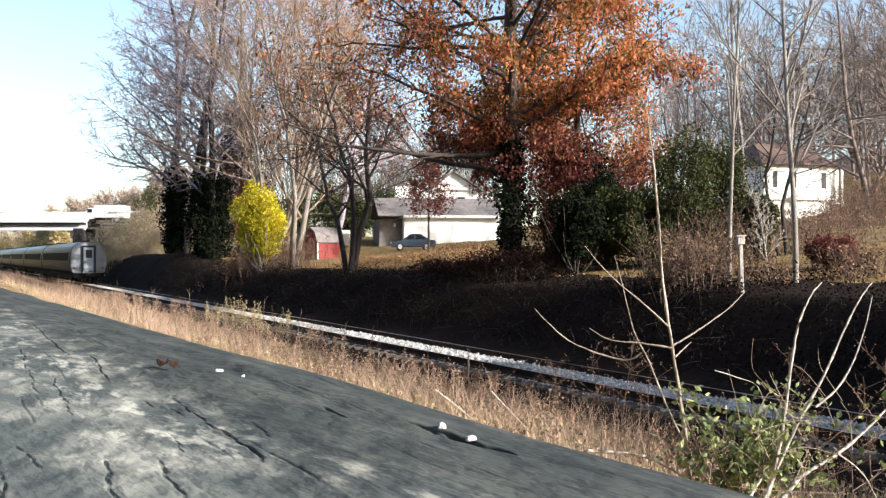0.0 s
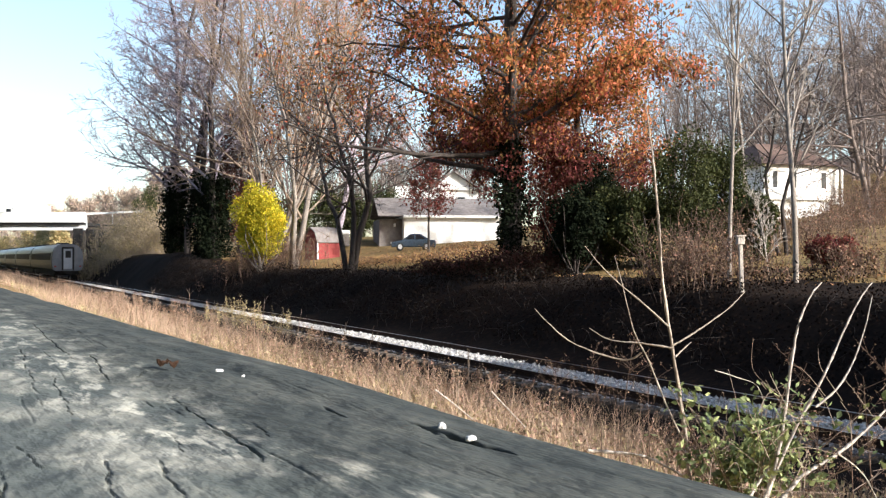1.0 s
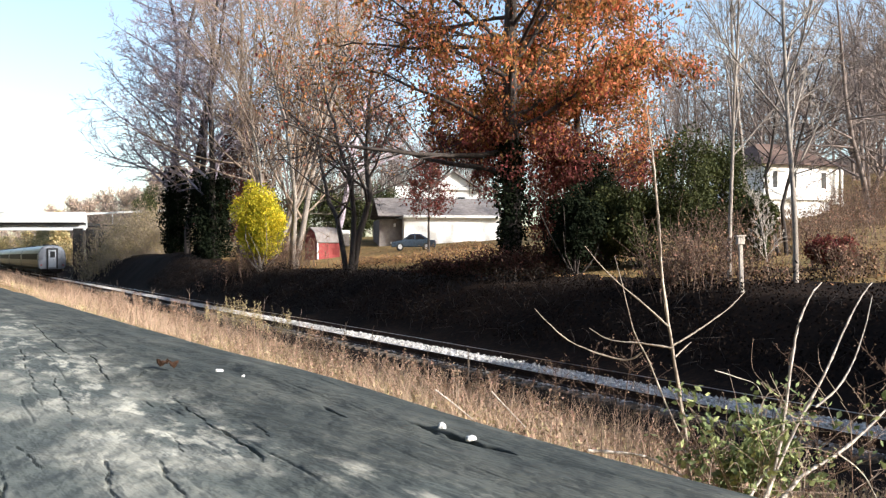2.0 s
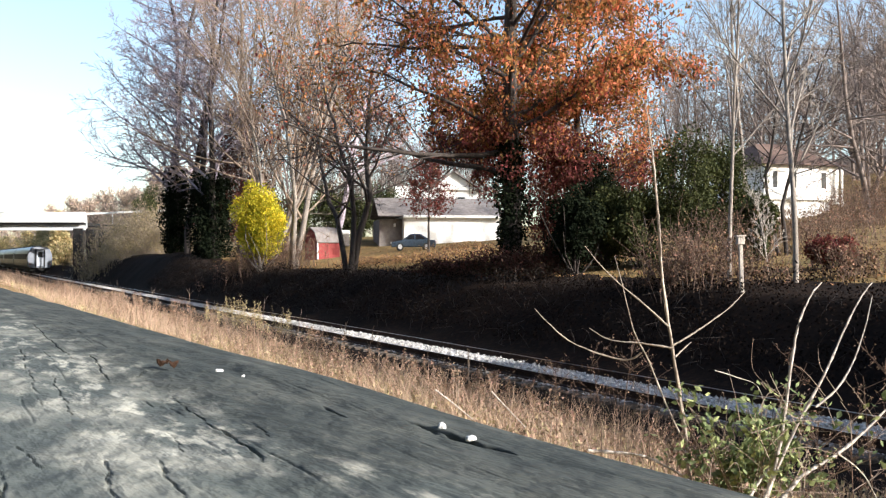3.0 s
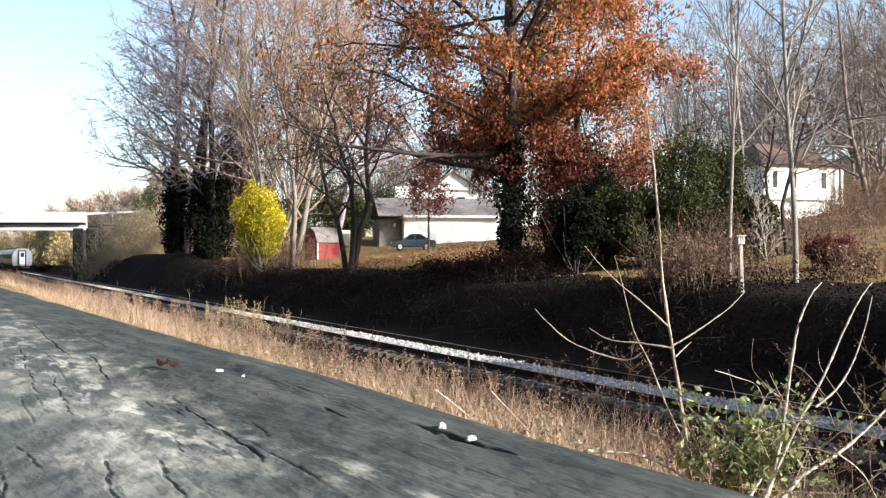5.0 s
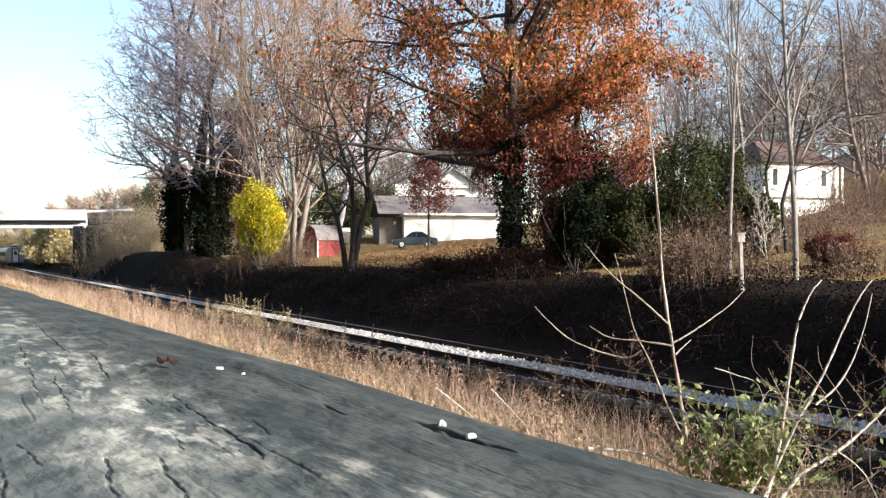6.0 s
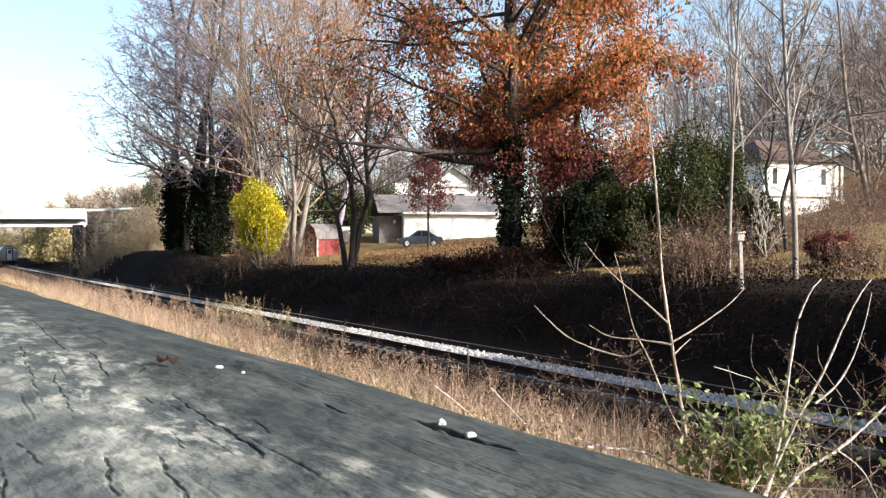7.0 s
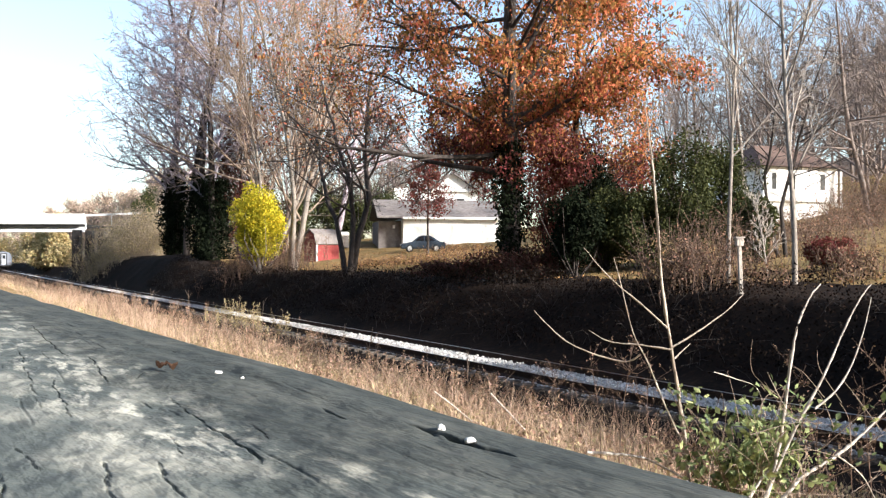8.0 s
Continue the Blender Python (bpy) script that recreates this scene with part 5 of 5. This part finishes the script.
def saplings():
    y = 4.4
    t = thing("bare_sapling", "bare pale sapling with a few thin branches", "sapling")
    main = line_of(y, (0.289, -0.285), (0.282, -0.258), (0.276, -0.20), (0.262, -0.105), (0.251, -0.03), (0.2445, 0.06), (0.238, 0.13), (0.232, 0.175))
    part("trunk", quick_mesh("trunk", *tubes([stem(main, 0.0125, 0.003)])), M["youngbark"], t)
    for bs in ([(0.276, -0.215), (0.255, -0.17), (0.235, -0.12), (0.218, -0.085), (0.203, -0.025), (0.196, 0.0)],
               [(0.257, -0.08), (0.23, -0.055), (0.20, -0.03), (0.178, -0.008), (0.162, 0.012)],
               [(0.263, -0.105), (0.225, -0.099), (0.19, -0.095), (0.167, -0.082)],
               [(0.226, -0.11), (0.205, -0.118), (0.15, -0.10), (0.12, -0.076), (0.105, -0.06)],
               [(0.262, -0.102), (0.29, -0.085), (0.325, -0.06), (0.345, -0.04)],
               [(0.249, 0.0), (0.247, 0.04), (0.2445, 0.072)], [(0.265, -0.115), (0.275, -0.105), (0.283, -0.098)]):
        part("branch", quick_mesh("branch", *tubes([stem(line_of(y, *bs), 0.0052, 0.0016, 5)])), M["youngbark"], t)
    r = np.random.default_rng(4)
    leaf_part(t, "last_leaves", np.array([on(0.261, -0.155, y), on(0.264, -0.15, y), on(0.30, -0.252, y)]), 0.05, M["fresh"], r)
    y = 3.9
    t = thing("bare_bush", "bare pale-stemmed bush with arching stems", "bush")
    for bs, w in (([(0.365, -0.29), (0.385, -0.21), (0.395, -0.14), (0.405, -0.08), (0.42, -0.045), (0.432, -0.03)], 0.014),
                  ([(0.36, -0.29), (0.40, -0.20), (0.435, -0.135), (0.455, -0.09), (0.475, -0.05), (0.49, -0.03)], 0.012),
                  ([(0.425, -0.172), (0.45, -0.15), (0.468, -0.12), (0.482, -0.08), (0.49, -0.045)], 0.009),
                  ([(0.375, -0.29), (0.41, -0.25), (0.45, -0.225), (0.485, -0.195), (0.52, -0.16)], 0.017),
                  ([(0.45, -0.225), (0.48, -0.25), (0.505, -0.30)], 0.006), ([(0.505, -0.30), (0.51, -0.25), (0.515, -0.19)], 0.007),
                  ([(0.34, -0.29), (0.365, -0.25), (0.388, -0.225)], 0.014), ([(0.31, -0.13), (0.335, -0.138), (0.36, -0.15), (0.37, -0.19)], 0.004)):
        part("stem", quick_mesh("stem", *tubes([stem(line_of(y, *bs), w * 0.62, w * 0.2)])), M["palebark"], t)
    twigs, r2 = [], np.random.default_rng(8)
    for k in range(60):
        b, c = r2.uniform(0.30, 0.51), r2.uniform(-0.29, -0.15)
        p = np.array(on(b, c, 3.9 + r2.uniform(-.4, .5)))
        q = p + np.array([r2.normal() * .16, r2.normal() * .12, abs(r2.normal()) * .15])
        m = (p + q) / 2 + r2.normal(size=3) * .035
        twigs.append(stem([p, m, q], 0.0019, 0.0008, 3))
    for q in twigs:
        part("twig", quick_mesh("twig", *tubes([q])), M["tanbark"], t)
    # green leafy bush
    g = np.array(on(0.357, -0.285, 4.1))
    t = thing("leafy_bush", "low bush with small light green leaves", "bush", Matrix.Translation(g))
    r = np.random.default_rng(9)
    paths, pts = [], []
    for k in range(46):
        e = np.array([r.normal() * .20, r.normal() * .2, r.uniform(0.15, 0.56)])
        paths.append(([(np.array([r.normal() * .05, r.normal() * .05, -0.2]), 0.005), (e * 0.55 + r.normal(size=3) * .03, 0.003), (e, 0.0015)], 4))
        for f in np.linspace(0.3, 1, 15):
            c = e * f + r.normal(size=3) * 0.045
            pts += [c, c + r.normal(size=3) * 0.018]
    for q in paths:
        part("stem", quick_mesh("stem", *tubes([q])), M["tanbark"], t)
    leaf_part(t, "leaves", np.array(pts), 0.042, M["fresh"], r, droop=-0.2, aspect=0.55)


saplings()


def dry_weeds():
    """Tall dry weeds with forked, seed-tipped twigs."""
    r = np.random.default_rng(41)
    for b, c, y, tall in ((0.505, -0.285, 4.2, 0.62), (0.478, -0.29, 4.6, 0.5), (0.535, -0.28, 4.4, 0.7), (0.20, -0.265, 5.2, 0.85), (0.178, -0.25, 5.6, 0.8), (0.372, -0.24, 4.9, 0.6), (0.243, -0.26, 5.0, 0.6), (0.13, -0.235, 6.2, 0.7), (0.42, -0.29, 4.0, 0.4)):
        g = np.array(on(b, c, y))
        g[2] = ground_z(g[0], g[1])
        base = np.array(on(b, c, y))[2] - g[2]
        t = thing("dry_weed", "tall dry brown weed with forked seed-tipped twigs", "weed", Matrix.Translation(g), "dry weeds")
        top = np.array([r.normal() * .08, r.normal() * .08, base + tall])
        bow = r.normal(size=3) * 0.04
        part("stalk", quick_mesh("stalk", *tubes([stem([np.zeros(3), top * 0.5 + bow, top], 0.004, 0.0014, 5)])), M["brownbark"], t)
        twigs, tips = [], []
        for k in range(11):
            f = r.uniform(0.5, 0.97)
            o = top * f + bow * 4 * f * (1 - f)
            a = r.uniform(0, 6.28)
            e = o + np.array([math.cos(a), math.sin(a), r.uniform(0.5, 1.3)]) * r.uniform(0.06, 0.17)
            twigs.append(([(o, 0.0018), ((o + e) / 2 + r.normal(size=3) * .008, 0.0014), (e, 0.0009)], 3))
            for j in range(4):
                q = o + (e - o) * r.uniform(0.4, 1)
                d = q + r.normal(size=3) * 0.028 + np.array([0, 0, 0.02])
                twigs.append(([(q, 0.0011), ((q + d) / 2, 0.0009), (d, 0.0007)], 3))
                tips.append(d)
        part("brushwood", quick_mesh("brushwood", *tubes(twigs)), M["brownbark"], t)["kind"] = "stuff"
        leaf_part(t, "seed_fluff", near(np.array(tips), r, 3, 0.006), 0.011, M["plume"], r)["kind"] = "stuff"


dry_weeds()


def weed_clumps():
    """Stands of tall dead goldenrod with feathery tops."""
    r = np.random.default_rng(58)
    for b, y, tall, n in ((-0.232, 25, 1.25, 26), (-0.215, 25.5, 1.1, 20), (-0.185, 24, 1.15, 16), (-0.255, 27, 0.95, 16), (-0.15, 21, 0.8, 14), (0.03, 12.4, 0.62, 12), (0.06, 12, 0.66, 12), (0.095, 10.5, 0.5, 10), (-0.02, 14.5, 0.7, 12)):
        g = spot(b, y)
        t = thing("weed_clump", "clump of tall dry weeds with feathery tan tops", "weed", Matrix.Translation(g), "weed clumps")
        stalks, tufts = [], []
        for k in range(n):
            o = np.array([r.normal() * 0.28, r.normal() * 0.28, 0.0])
            o[2] = ground_z(g.x + o[0], g.y + o[1]) - g.z - 0.03
            e = o + np.array([r.normal() * 0.1, r.normal() * 0.1, tall * r.uniform(0.55, 1.05)])
            stalks.append(([(o, 0.005), ((o + e) / 2 + r.normal(size=3) * 0.02, 0.004), (e, 0.0025)], 3))
            f = r.uniform(0.55, 1.02, (60, 1))
            tufts.append(o + (e - o) * f + r.normal(size=(60, 3)) * 0.07 * (1.2 - f))
        part("stalk_bundle", quick_mesh("stalk_bundle", *tubes(stalks)), M["tanbark"], t)["kind"] = "stuff"
        leaf_part(t, "seed_fluff", np.concatenate(tufts), 0.034, M["herb"] if tall > 0.9 else M["plume"], r)["kind"] = "stuff"


weed_clumps()


# ---- post on the bank
def nest_post():
    g = spot(0.3415, 22.8)
    t = thing("box_post", "pale wooden post with a small box on top", "post", pose(g.x, g.y, g.z, 0, -2, 0))
    part("post", boxes((-0.045, 0.045, -0.045, 0.045, -0.35, 1.3), bevel=0.01), M["palebark"], t)
    part("box", boxes((-0.09, 0.09, -0.09, 0.09, 1.3, 1.5), bevel=0.01), M["palebark"], t)
    part("lid", boxes((-0.12, 0.12, -0.13, 0.11, 1.503, 1.54)), M["palebark"], t)


nest_post()


# ---- dead branches in the grass, trailer behind the shed
def dead_branches():
    for y, w, bs in ((6.5, 0.007, [(-0.009, -0.152), (0.012, -0.168), (0.034, -0.186)]), (6.0, 0.006, [(0.055, -0.154), (0.072, -0.172), (0.094, -0.195)]),
                     (4.3, 0.008, [(0.165, -0.2215), (0.223, -0.2265), (0.255, -0.24), (0.285, -0.2585), (0.30, -0.275)])):
        ob = part("dead_branch", quick_mesh("dead_branch", *tubes([stem(line_of(y, *bs), w, w * 0.5)])), M["palebark"])
        tagged(ob, "bleached dead branch lying in the grass", "branch", "dead branches")


dead_branches()


def trailer():
    g = spot(-0.124, 79)
    t = thing("white_trailer", "low white-roofed trailer parked behind the shed", "trailer", pose(g.x, g.y, g.z, 0, 0, 8))
    part("body", boxes((-1.35, 1.35, 0, 2.0, 0.3, 1.35), bevel=0.05), M["shingle"], t, "grey side panels")
    part("roof", boxes((-1.4, 1.4, -0.05, 2.05, 1.354, 1.75), bevel=0.08), M["white"], t)
    for y in (0.25, 1.75):
        wheel(t, 0.2, y, 0.3, 0.18)


trailer()


def motions():
    along = 15.16
    for i, c in enumerate(COACHES):
        rows = []
        for tt in (0.0, 2.0, 4.0, 6.0, 8.0):
            s0 = (81.3 - TRACK * N.y) / D.y
            q = plan(TRACK, s0 + along * tt + i * 26.0)
            rows.append((tt, pose(q.x, q.y, 0.0, 0, 0, RZ)))
        walk(c, rows)
    for v, x0 in ((truck, -42.6), (white_car, -49.0)):
        walk(v, [(tt, pose(x0 - 10.2 * tt, 111.0, 6.71)) for tt in (0.0, 4.0, 8.0)])
    rows = []
    for tt, dx in ((0.0, 0.0), (4.7, 0.0), (5.4, 0.02), (6.0, 0.13), (6.5, 0.34), (7.0, 0.56), (7.5, 0.71), (8.0, 0.83)):
        rows.append((tt, pose(car_g.x + dx, car_g.y, car_g.z, 0, 0, 5)))
    walk(moving_car, rows)


motions()
